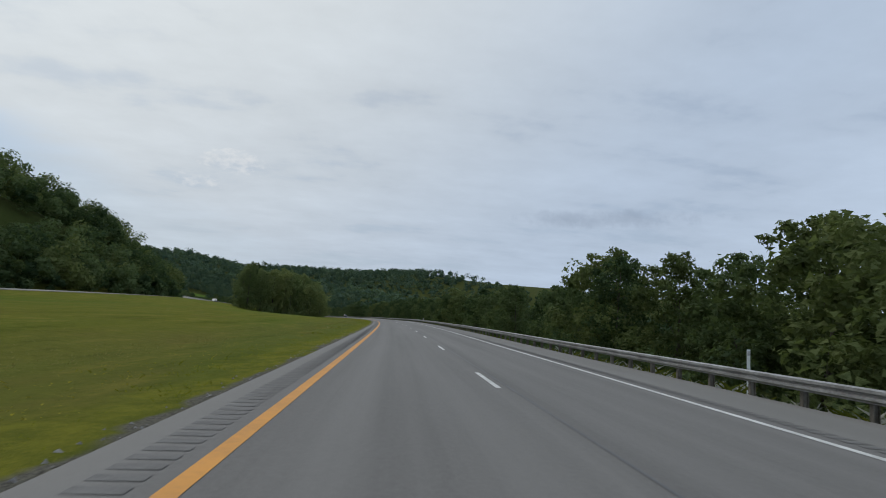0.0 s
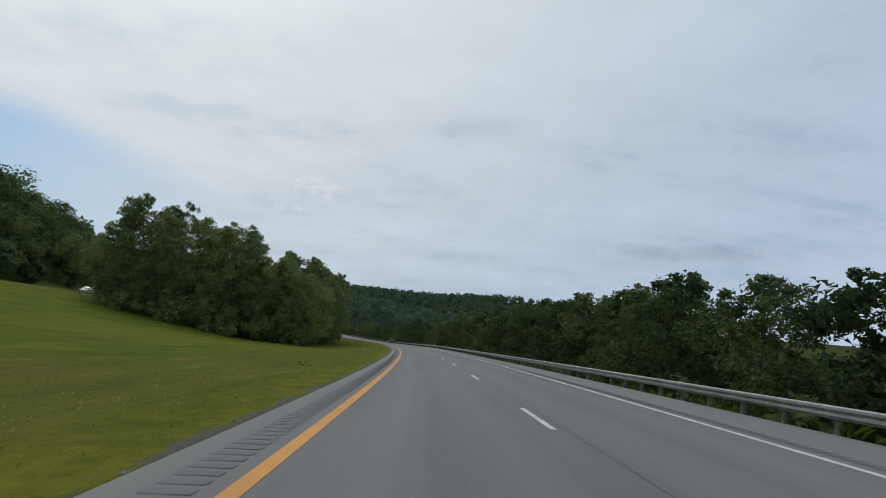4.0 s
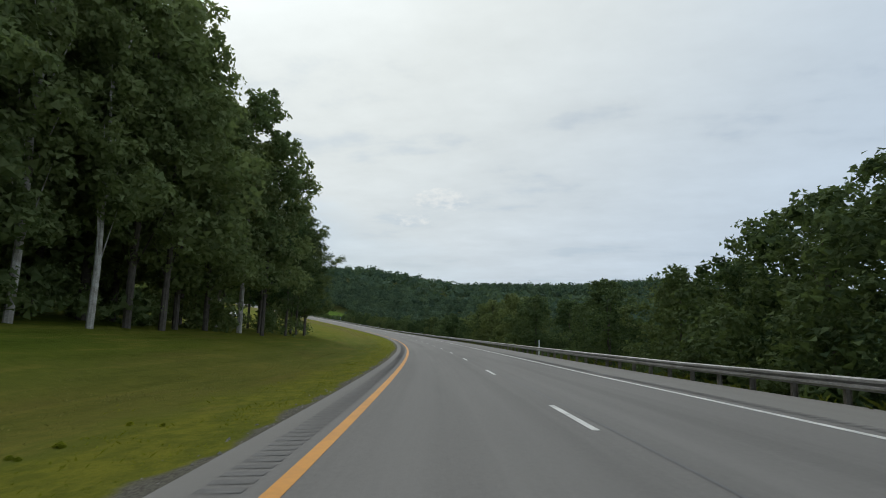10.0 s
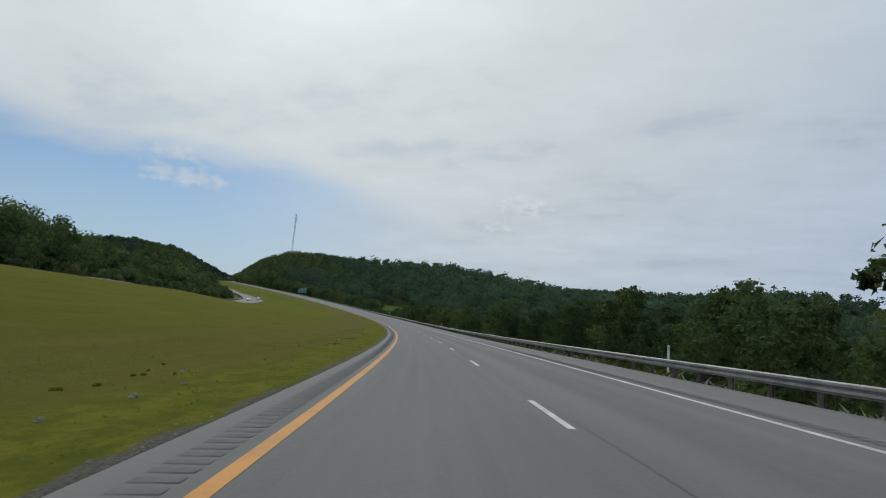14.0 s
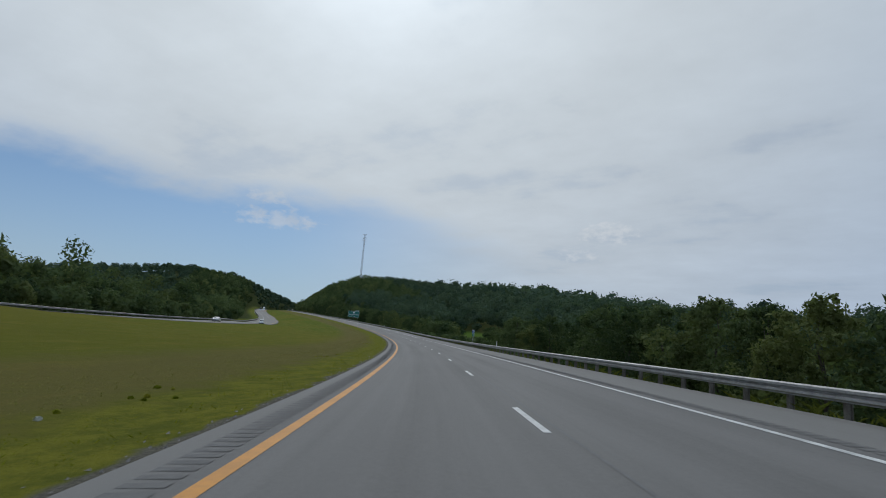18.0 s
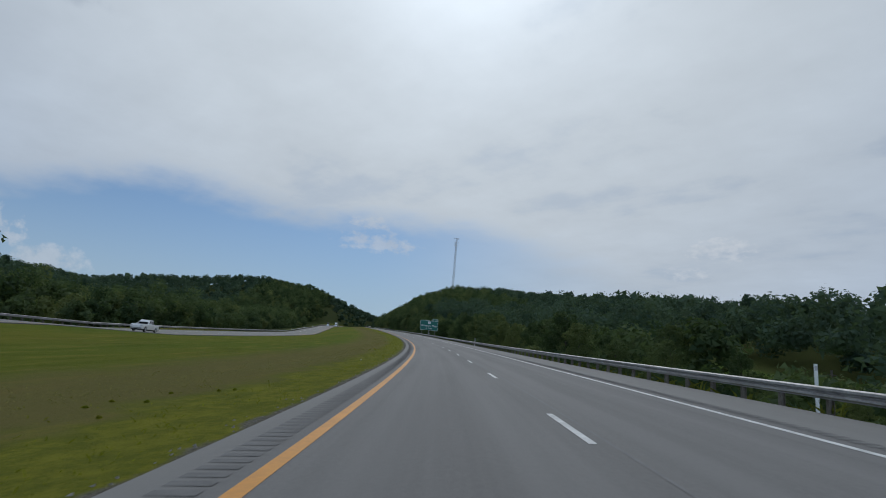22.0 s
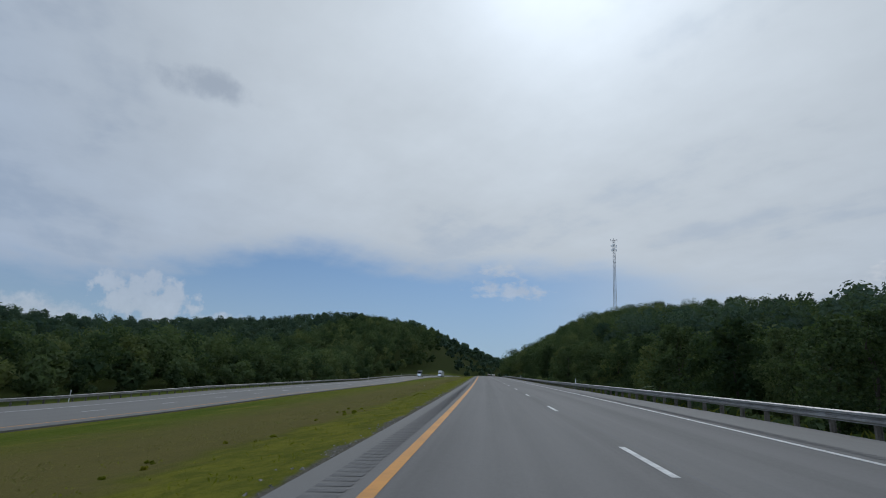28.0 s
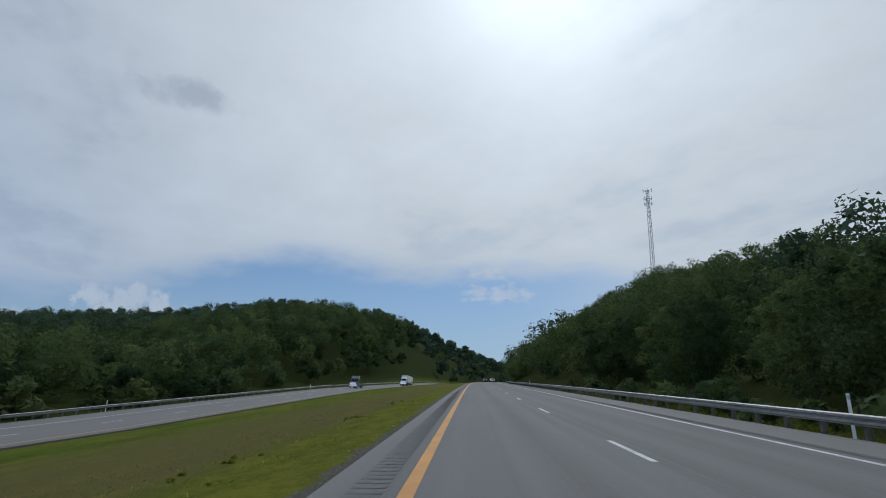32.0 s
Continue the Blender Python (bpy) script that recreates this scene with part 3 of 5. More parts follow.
def ground_up(s, o):
    """Height of the ground above the road's plane."""
    s, o = np.broadcast_arrays(np.asarray(s, float), np.asarray(o, float))
    out = np.zeros(s.shape)
    n, z = OPP(s), OPP_Z(s)
    f = n - OPP_W
    ditch = np.minimum(-0.25, KNOLL(s) * 0.5 - 0.15)
    mid = np.maximum(-28.0, n + 3.5)
    bank = np.clip((s - 1300) / 80, 0, 1)
    knots = [(np.full(s.shape, -600.0), L250(s) - 40), (np.full(s.shape, -400.0), L250(s) - 10), (np.full(s.shape, -250.0), L250(s)), (np.full(s.shape, -150.0), L150(s)),
             (np.minimum(-95.0, f - 30), L95(s)), (f - 24, (z - 0.8) * (1 - bank) * 0.9 + (L95(s) - z + 0.8) * (0.30 + 0.42 * bank)), (f - 7, z - 0.8), (f - 1, z - 0.35), (f, z - 0.3), (n, z - 0.25), (n + 0.4, z - 0.06), (n + 3, z - 0.25), (mid, KNOLL(s) + (z - 0.25 - KNOLL(s)) * (mid + 14) / (n + 17) + HOLLOW(s)), (np.full(s.shape, -14.0), KNOLL(s)), (np.full(s.shape, -7.0), ditch),
             (np.full(s.shape, -1.5), np.full(s.shape, -0.035)), (np.full(s.shape, -1.06), np.full(s.shape, -0.025)), (np.full(s.shape, -0.95), np.full(s.shape, -0.3)), (np.full(s.shape, 10.9), np.full(s.shape, -0.3)),
             (np.full(s.shape, 11.3), np.full(s.shape, -0.04)), (np.full(s.shape, 13.5), np.full(s.shape, -0.7)), (np.full(s.shape, 22.0), R22(s)), (np.full(s.shape, 60.0), R60(s)),
             (np.full(s.shape, 107.0), R107(s)), (np.full(s.shape, 200.0), R200(s)), (np.full(s.shape, 420.0), R200(s) + np.interp(s, [600, 1000], [0, 10])), (np.full(s.shape, 900.0), R200(s) * 0.5 - 20), (np.full(s.shape, 1900.0), np.full(s.shape, 20.0))]
    for (a, za), (b, zb) in zip(knots[:-1], knots[1:]):
        m = (o >= a) & (o <= b)
        out[m] = (za + (zb - za) * (o - a) / np.maximum(b - a, 1e-6))[m]
    out = np.where(o < -600, knots[0][1], out)
    rough = np.clip((np.abs(o - 4) - 12) / 40, 0, 1) * np.clip(np.abs(o - (n + f) / 2) / 12 - 0.6, 0, 1)
    return out + rough * (np.sin(s * 0.031 + o * 0.05) * 0.5 + np.sin(s * 0.011 - o * 0.027 + 2) * 0.9)


def spot(s, o, over=0.0):
    """World places on the ground, with the far ridge to the north."""
    v = at(s, o, ground_up(s, o))
    t = np.clip((v[..., 1] - 1350) / 750, 0, 1)
    far = 128 * t * t * (3 - 2 * t) * (1 + 0.10 * np.sin(v[..., 0] * 0.004 + 1.0) + 0.05 * np.sin(v[..., 0] * 0.011)) - 20
    v[..., 2] = np.where(np.asarray(o) > 230, np.maximum(v[..., 2], far), v[..., 2]) + over
    return v


# ---- ground and roads ----
gs = np.concatenate([np.arange(-400, -60, 20.0), np.arange(-60, 1300, 4.0), np.arange(1300, 1700, 10.0), np.arange(1700, 3400, 50.0)])
go_l = np.array([-600, -500, -400, -320, -250, -200, -150, -120, -105])
go_f = np.array([0.0, 0.2, 0.4, 0.55, 0.7, 0.82, 0.9])
go_r = np.array([-12, -9.5, -7, -5.5, -4.3, -3.4, -2.7, -2.1, -1.5, -1.06, -0.95, 10.95, 11.3, 12, 13.5, 17, 22, 30, 40, 50, 60, 75, 90, 107, 130, 160, 200, 260, 340, 420, 560, 720, 900, 1200, 1500, 1900])
rows_o = np.stack([np.concatenate([go_l, [-95], OPP(s) - OPP_W - np.array([7, 1, 0]), [OPP(s), OPP(s) + 0.4, OPP(s) + 3], (OPP(s) + 3) + (-12 - OPP(s) - 3) * go_f[1:], go_r]) for s in gs])
rows_o[:, 9] = np.minimum(rows_o[:, 9], rows_o[:, 10] - 1)
rows_s = np.repeat(gs[:, None], rows_o.shape[1], 1)
gv = spot(rows_s, rows_o)
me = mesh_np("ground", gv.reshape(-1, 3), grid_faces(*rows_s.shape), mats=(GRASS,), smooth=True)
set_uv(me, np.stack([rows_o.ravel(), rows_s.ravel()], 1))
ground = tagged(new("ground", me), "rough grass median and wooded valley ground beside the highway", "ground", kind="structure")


def strip(name, s0, s1, o0, o1, up, mt, step=4.0, cols=2, side=True, lane=None, thick=0.18):
    """A slab along the road between two distances to the side."""
    s = np.arange(s0, s1 + step * 0.5, step)
    o = np.linspace(0, 1, cols)[None, :]
    a = lane(s) if lane else np.zeros_like(s)
    oo = (o0 + a)[:, None] * (1 - o) + (o1 + a)[:, None] * o
    uu = np.repeat((up(s) if callable(up) else np.full_like(s, up))[:, None], cols, 1)
    top = at(np.repeat(s[:, None], cols, 1), oo, uu)
    uv = np.stack([oo - a[:, None], np.repeat(s[:, None], cols, 1)], -1).reshape(-1, 2)
    v, f = top.reshape(-1, 3), grid_faces(len(s), cols)
    if side:
        n = len(v)
        v = np.concatenate([v, v - [0, 0, thick]])
        i = np.arange(len(s) - 1) * cols
        j = i + cols - 1
        f = np.concatenate([f, np.stack([i, i + cols, i + cols + n, i + n], 1), np.stack([j + cols, j, j + n, j + cols + n], 1)])
        uv = np.concatenate([uv, uv])
    me = mesh_np(name, v, f, mats=(mt,))
    set_uv(me, uv)
    return me


road = tagged(new("road", strip("road", -400, 3300, -1.08, 10.95, 0.0, ASPHALT, cols=26, thick=0.3)), "grey weathered asphalt two-lane highway carriageway", "road", kind="structure")
opp_road = tagged(new("road_opposite", strip("road_opposite", -400, 3300, -OPP_W, 0.0, OPP_Z, ASPHALT, cols=4, lane=OPP, thick=0.3)), "pale grey asphalt carriageway beyond the grass median", "road", kind="structure")
piece("yellow_edge_line", strip("yellow_edge_line", -100, 1700, -0.09, 0.09, 0.005, YELLOW, 3.0, side=False), road, label="solid yellow painted edge line")
piece("white_edge_line", strip("white_edge_line", -100, 1700, 7.25, 7.39, 0.005, WHITE_LINE, 3.0, side=False), road, label="solid white painted edge line")
piece("tar_seam", strip("tar_seam", -100, 1500, 3.88, 3.93, 0.004, TAR, 3.0, side=False), road, label="thin dark sealed joint between the lanes")
piece("yellow_edge_line", strip("yellow_edge_line", -100, 1700, -1.35, -1.2, lambda s: OPP_Z(s) + 0.006, YELLOW, 4.0, side=False, lane=OPP), opp_road)
piece("white_edge_line", strip("white_edge_line", -100, 1700, -8.7, -8.56, lambda s: OPP_Z(s) + 0.006, WHITE_LINE, 4.0, side=False, lane=OPP), opp_road)
for i in range(0, 135):
    s = -1.2 + 12.192 * i
    piece("lane_dash", strip("lane_dash", s, s + 2.95, 3.60, 3.72, 0.006, WHITE_LINE, 1.475, side=False), road)
for i in range(0, 110):
    s = 12.192 * i + 4
    piece("lane_dash", strip("lane_dash", s, s + 3.05, -5.0, -4.88, lambda q: OPP_Z(q) + 0.006, WHITE_LINE, 3.05, side=False, lane=OPP), opp_road)


def rumble(name, s0, s1, o0, o1):
    """Rows of milled grooves, each a shallow dark dish laid in the shoulder."""
    s = np.arange(s0, s1, 0.30)
    c = np.array([[0, 0], [0.17, 0], [0.17, 1], [0, 1]])
    v = at(s[:, None] + c[None, :, 0], o0 + (o1 - o0) * c[None, :, 1], 0.004).reshape(-1, 3)
    me = mesh_np(name, v, np.arange(len(v)).reshape(-1, 4), mats=(GROOVE,))
    return tagged(piece(name, me, road), "milled rumble strip grooves in the shoulder", kind="stuff")


rumble("rumble_grooves", -20, 1330, -0.70, -0.28)
rumble("rumble_grooves", -20, 1330, 7.66, 8.06)

# dark tyre marks in the outer lane
for o0, o1, s0, s1 in ((4.02, 4.16, 262, 286), (4.34, 4.46, 268, 281), (5.62, 5.74, 264, 280)):
    tagged(piece("tyre_mark", strip("tyre_mark", s0, s1, o0, o1, 0.0045, TYRE_MARK, 2.0, side=False), road), "dark rubber tyre mark on the asphalt")


# ---- guard rails ----
RAIL = [(0.0, 0.44), (0.0, 0.47), (-0.08, 0.50), (-0.08, 0.56), (0.0, 0.59), (0.0, 0.62), (-0.08, 0.65), (-0.08, 0.71), (0.0, 0.745), (0.02, 0.745)]
RAIL += [(a + 0.025, b) for a, b in RAIL[:-1][::-1]]


def post_mesh():
    bm = bmesh.new()
    for x0, x1, y0, y1 in ((0.12, 0.135, -0.05, 0.05), (0.255, 0.27, -0.05, 0.05), (0.135, 0.255, -0.005, 0.005)):
        box(bm, x0, x1, y0, y1, -0.9, 0.72)
    box(bm, 0.026, 0.119, -0.05, 0.05, 0.43, 0.74)
    me = bpy.data.meshes.new("post")
    bm.to_mesh(me)
    bm.free()
    me.materials.append(POST_STEEL)
    return me


POST = post_mesh()
pv = np.empty(len(POST.vertices) * 3)
POST.vertices.foreach_get("co", pv)
pv = pv.reshape(-1, 3)
pf = np.array([list(p.vertices) for p in POST.polygons if len(p.vertices) == 4])


def many(s, o, up, verts, faces, flip=1.0):
    """Copies of a small mesh along the road, joined."""
    p = np.interp(s, SG, PSI)
    c, n = np.cos(p), np.sin(p)
    base = at(s, o, up)
    x, y, z = verts[:, 0] * flip, verts[:, 1], verts[:, 2]
    v = np.stack([base[:, None, 0] + c[:, None] * x - n[:, None] * y, base[:, None, 1] + n[:, None] * x + c[:, None] * y, base[:, None, 2] + z[None, :]], -1)
    f = faces[None] + (np.arange(len(s)) * len(verts))[:, None, None]
    return v.reshape(-1, 3), f.reshape(-1, faces.shape[1])


def guard_rail(name, label, s0, s1, o, up, flip, separate, lane=None):
    root = tagged(new(name), label, "guardrail", kind="structure")
    s = np.arange(s0, s1, 3.81)
    prof = np.array(RAIL)
    oo = o + (lane(s) if lane else 0 * s)
    uu = up(s) if callable(up) else np.full_like(s, up)
    v = at(s[:, None], oo[:, None] + prof[None, :, 0] * flip, uu[:, None] + prof[None, :, 1]).reshape(-1, 3)
    n = len(prof)
    i = (np.arange(len(s) - 1)[:, None] * n + np.arange(n)[None, :]).ravel()
    j = (np.arange(len(s) - 1)[:, None] * n + (np.arange(n)[None, :] + 1) % n).ravel()
    piece("rail", mesh_np("rail", v, np.stack([i, j, j + n, i + n], 1), mats=(STEEL,)), root, label="galvanised W-beam rail")
    ps = np.arange(s0 + 0.9, s1 - 4, 1.905)
    near = (ps > separate[0]) & (ps < separate[1])
    for q in ps[near]:
        a = o + (float(lane(q)) if lane else 0)
        m = stand(q, a, float(up(q)) if callable(up) else up)
        piece("post", POST, root, m @ Matrix.Diagonal((flip, 1, 1, 1)) if flip > 0 else m @ pose(0, 0, 0, 0, 0, 180))
    ps = ps[~near]
    v, f = many(ps, o + (lane(ps) if lane else 0 * ps), up(ps) if callable(up) else np.full_like(ps, up), pv, pf, flip)
    tagged(piece("posts", mesh_np("posts", v, f, mats=(POST_STEEL,)), root), "row of weathered steel guardrail posts", kind="stuff")
    return root


guard_rail("guard_rail", "long galvanised steel guardrail on weathered posts beside the shoulder", -40, 1560, 11.1, -0.10, 1.0, (0, 565))
guard_rail("guard_rail_opposite", "galvanised steel guardrail along the far shoulder of the other carriageway", 640, 1560, -OPP_W - 0.1, lambda s: OPP_Z(s) - 0.02, -1.0, (1090, 1290), lane=OPP)


# ---- far hills ----
def far_hills():
    """A pale line of hills on the horizon, four kilometres off, its haze painted as a glow."""
    az = np.radians(np.linspace(14, -34, 49))
    d = np.degrees(az)
    crest = 4200 * np.tan(np.radians(2.1 + 1.0 * np.exp(-((d + 5.5) / 5.0) ** 2) + 0.5 * np.exp(-((d + 20) / 7.0) ** 2) + 0.06 * np.sin(d * 2.1) + 0.04 * np.sin(d * 4.7 + 1)))
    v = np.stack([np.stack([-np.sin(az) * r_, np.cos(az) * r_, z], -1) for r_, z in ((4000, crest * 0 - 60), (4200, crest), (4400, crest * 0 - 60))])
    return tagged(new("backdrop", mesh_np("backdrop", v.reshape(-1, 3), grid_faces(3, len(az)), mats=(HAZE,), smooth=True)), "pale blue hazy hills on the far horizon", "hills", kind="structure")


far_hills()


# ---- trees ----
def leaves(rng, centres, radii, per, size, squash=0.8, jitter=0.3, inner=0.72):
    """Leaf sprays: small pointed faces scattered over each clump."""
    n = len(centres) * per
    c = np.repeat(centres, per, 0)
    r = np.repeat(radii, per)
    d = rng.normal(size=(n, 3))
    d[:, 2] += 0.2
    d /= np.linalg.norm(d, axis=1)[:, None]
    p = c + d * (r * (inner + (0.98 - inner) * rng.random(n)))[:, None] * [1, 1, squash]
    nrm = d + rng.normal(size=(n, 3)) * jitter + [0, 0, 0.35]
    nrm /= np.linalg.norm(nrm, axis=1)[:, None]
    a = np.cross(nrm, rng.normal(size=(n, 3)))
    a /= np.linalg.norm(a, axis=1)[:, None] + 1e-9
    b = np.cross(nrm, a)
    w = (size * (0.6 + 0.8 * rng.random(n)))[:, None]
    q = np.stack([p + (b * 0.75 - a * 0.6) * w, p - (b * 0.65 + a * 0.55) * w, p + a * w * 0.95 + nrm * w * 0.15], 1)
    return q.reshape(-1, 3), np.arange(3 * n).reshape(-1, 3)


def ball(times):
    """Vertices and faces of a unit ball of triangles."""
    bm = bmesh.new()
    bmesh.ops.create_icosphere(bm, subdivisions=times, radius=1.0)
    v, f = np.array([p.co[:] for p in bm.verts]), np.array([[p.index for p in q.verts] for q in bm.faces])
    bm.free()
    return v, f


BALL, BALL_FINE = ball(1), ball(2)


def hearts(rng, centres, radii, share, form, bit):
    """Loose coats of larger leaf masses that close each clump behind its outer leaves."""
    v, f = form
    n, m = len(centres), len(f)
    tri = v[f] - v[f].mean(1, keepdims=True)
    mid = v[f].mean(1)
    tilt = rng.normal(size=(n, m, 3)) * 0.55
    spin = np.cross(tilt[:, :, None, :], np.broadcast_to(tri, (n, m, 3, 3)))
    fit = np.minimum(1.0, bit / (0.55 * radii * share))[:, None, None, None]
    w = mid[None, :, None, :] * rng.uniform(0.55, 1.15, (n, m, 1, 1)) + (tri[None] + spin) * rng.uniform(0.5, 1.1, (n, m, 1, 1)) * fit
    w = centres[:, None, None, :] + w * (radii * share)[:, None, None, None] * [1, 1, 0.88]
    return w.reshape(-1, 3), np.arange(n * m * 3).reshape(-1, 3)


def sprays(rng, centres, radii, count):
    """Smaller knobs standing out from each clump."""
    n = len(centres) * count
    d = rng.normal(size=(n, 3))
    d[:, 2] += 0.35
    d /= np.linalg.norm(d, axis=1)[:, None]
    r = np.repeat(radii, count)
    return np.repeat(centres, count, 0) + d * (r * rng.uniform(0.55, 0.82, n))[:, None] * [1, 1, 0.85], r * rng.uniform(0.26, 0.46, n)


def clumps(rng, count, height, width, low, lean=0.0):
    """Places and radii of leaf clumps of one crown, fuller in the middle, uneven outside."""
    out, rad = [], []
    for i in range(count):
        t = (i + rng.random()) / count
        z = low + (height - low) * (0.08 + 0.80 * t)
        env = math.sin(math.pi * min(0.97, 0.22 + 0.74 * t)) ** 0.75
        ang = i * 2.4 + rng.normal() * 0.5
        r = width * env * (0.45 + 0.5 * rng.random()) * (0.35 if i % 4 == 0 else 1.0)
        out.append((r * math.cos(ang), r * math.sin(ang), z))
        rad.append(width * (0.24 + 0.20 * rng.random()) * (0.75 + 0.35 * env))
    return np.array(out), np.array(rad)


def crown_mesh(name, seed, height, width, low, count, per, size, mt, core):
    rng = np.random.default_rng(seed)
    c, r = clumps(rng, count, height, width, low)
    sc, sr = sprays(rng, c, r, 6)
    v1, f1 = leaves(rng, sc, sr, per // 6, size, jitter=0.6, inner=0.35)
    v2, f2 = hearts(rng, c, r, core, BALL_FINE, size * 2.0)
    return mesh_np(name, np.concatenate([v1, v2]), np.concatenate([f1, f2 + len(v1)]), mats=(mt,)), c


def trunk_mesh(name, seed, height, radius, ends, low, mt):
    """A tapered, slightly bent trunk with limbs to the clumps."""
    rng = np.random.default_rng(seed)
    bm = bmesh.new()
    pts = [Vector((rng.normal() * 0.03 * i, rng.normal() * 0.03 * i, height * 0.86 * i / 6 - (0.6 if i == 0 else 0))) for i in range(7)]
    for i in range(6):
        rod(bm, pts[i], pts[i + 1], radius * (1 - i / 6.6), radius * (1 - (i + 1) / 6.6), 8)
    for e in ends[::4]:
        e = Vector(e)
        if e.z < low:
            continue
        k = min(5, max(1, int(e.z / (height * 0.86) * 6) - 1))
        rod(bm, pts[k], e, radius * 0.20, radius * 0.06, 5)
    me = bpy.data.meshes.new(name)
    bm.to_mesh(me)
    bm.free()
    me.materials.append(mt)
    return me


def tree(label, seed, height, width, low, count, per, size, leaf, bark, radius, group, core=0.6):
    root = tagged(new("tree"), label, "tree", group)
    cm, c = crown_mesh("crown", seed, height, width, low, count, per, size, leaf, core)
    piece("trunk", trunk_mesh("trunk", seed + 1, height, radius, c, low, bark), root)
    piece("crown", cm, root)
    return root


rng = np.random.default_rng(11)


def place(kinds, s, o, scale, turn, sink=0.2):
    src = kinds[int(rng.integers(len(kinds)))]
    m = stand(s, o, float(ground_up(s, o)) - sink, turn)
    t = copy_thing(src, m)
    t.scale = (scale * float(rng.uniform(0.9, 1.12)), scale * float(rng.uniform(0.9, 1.12)), scale)
    return t


def retire(kinds):
    for k in kinds:
        for o in (*k.children_recursive, k):
            bpy.data.objects.remove(o)


# wood in the median: leafy to the ground at its near end, tall with bare pale trunks further on
MED = [tree("tall broadleaf tree with slender bare trunk in the median wood", 100 + i, h, w, lo, 34, 230, 0.145, LEAF_MEDIAN, b, 0.17, "median wood", 0.66)
       for i, (h, w, lo, b) in enumerate(((17, 3.9, 2.6, BARK), (18, 3.6, 3.6, BARK_PALE), (16, 4.1, 1.6, BARK), (18, 3.3, 3.2, BARK_PALE)))]
MED_BACK = [tree("tall dark broadleaf tree inside the median wood", 110 + i, h, w, lo, 26, 150, 0.18, LEAF_MEDIAN, BARK, 0.2, "median wood", 0.72) for i, (h, w, lo) in enumerate(((18, 4.4, 1.2), (17, 4.6, 0.8)))]
MED_LOW = [tree("full tree in the median wood, leafy to the ground", 120 + i, h, w, 0.3, 38, 240, 0.15, LEAF_MEDIAN, BARK, 0.2, "median wood", 0.72) for i, (h, w) in enumerate(((17, 4.6), (16, 4.9), (18, 4.4)))]
AIRY = [tree("slender open tree with several thin stems at the wood's end", 140 + i, h, w, 1.6, 32, 260, 0.085, LEAF, b, 0.13, "median wood", 0.3) for i, (h, w, b) in enumerate(((16, 3.4, BARK_PALE), (16, 3.8, BARK)))]
EDGE = table((240, -16.5), (300, -15), (318, -16), (340, -20), (375, -20), (405, -18), (430, -15.5), (460, -15))
TALL = table((240, 13.5), (262, 13.5), (280, 13.8), (290, 15), (300, 19), (316, 21), (336, 20.5), (341, 14), (354, 13), (366, 15.5), (376, 18), (390, 20), (408, 24), (430, 23), (456, 17))
for s in np.arange(247, 446, 4.4):
    for row, (back, sc) in enumerate(((0.0, 1.0), (5.5, 1.06), (12.0, 1.12))):
        if s > 426 and row == 2:
            continue
        kinds = MED_LOW if s < 300 and row < 2 else AIRY if s > 430 else MED if row == 0 else MED_BACK
        place(kinds, s + rng.uniform(-1.8, 1.8), float(EDGE(s)) - back + rng.uniform(-1.6, 1.0), float(TALL(s - 5.0 * row)) / 15.8 * sc * rng.uniform(0.88, 1.1), rng.uniform(0, 360))
for s, o, h in ((246, -22, 14.5), (248, -27, 16), (247, -32, 18), (249, -37, 19), (247, -42, 17.5), (245, -47, 18.5), (250, -50, 17), (256, -30, 20), (258, -36, 20.5), (257, -47, 20), (266, -33, 16), (264, -40, 18), (274, -36, 15)):
    place(MED_LOW, s, o, h / 15 * rng.uniform(0.95, 1.05), rng.uniform(0, 360))
place(AIRY[1:], 256, -42.8, 24.5 / 16, 70)
# the last trees of the wood: several dark stems with a wide open crown leaning over the grass
for s, o, k, wide in ((445.5, -15.0, 1.15, 1.1), (447.5, -16.8, 1.1, 1.2), (452.0, -14.8, 1.2, 1.15), (450.2, -14.6, 1.05, 1.2), (448.6, -14.4, 1.1, 1.1), (450.5, -16.6, 0.95, 1.4), (447.0, -19.5, 1.2, 1.2)):
    t = place(AIRY[1:], s, o, k, rng.uniform(0, 360))
    t.scale = (k * wide, k * wide, k)
retire(MED + MED_BACK + MED_LOW + AIRY)

# row of trees beyond the rail
RIGHT = [tree("leafy broadleaf tree growing on the slope below the guardrail", 200 + i, h, w, 0.5, 34, 276, 0.12, LEAF, BARK, 0.16, "trees below the guardrail", 0.76)
         for i, (h, w) in enumerate(((11.5, 4.0), (10.5, 4.4), (12.5, 3.7), (9.0, 3.6)))]
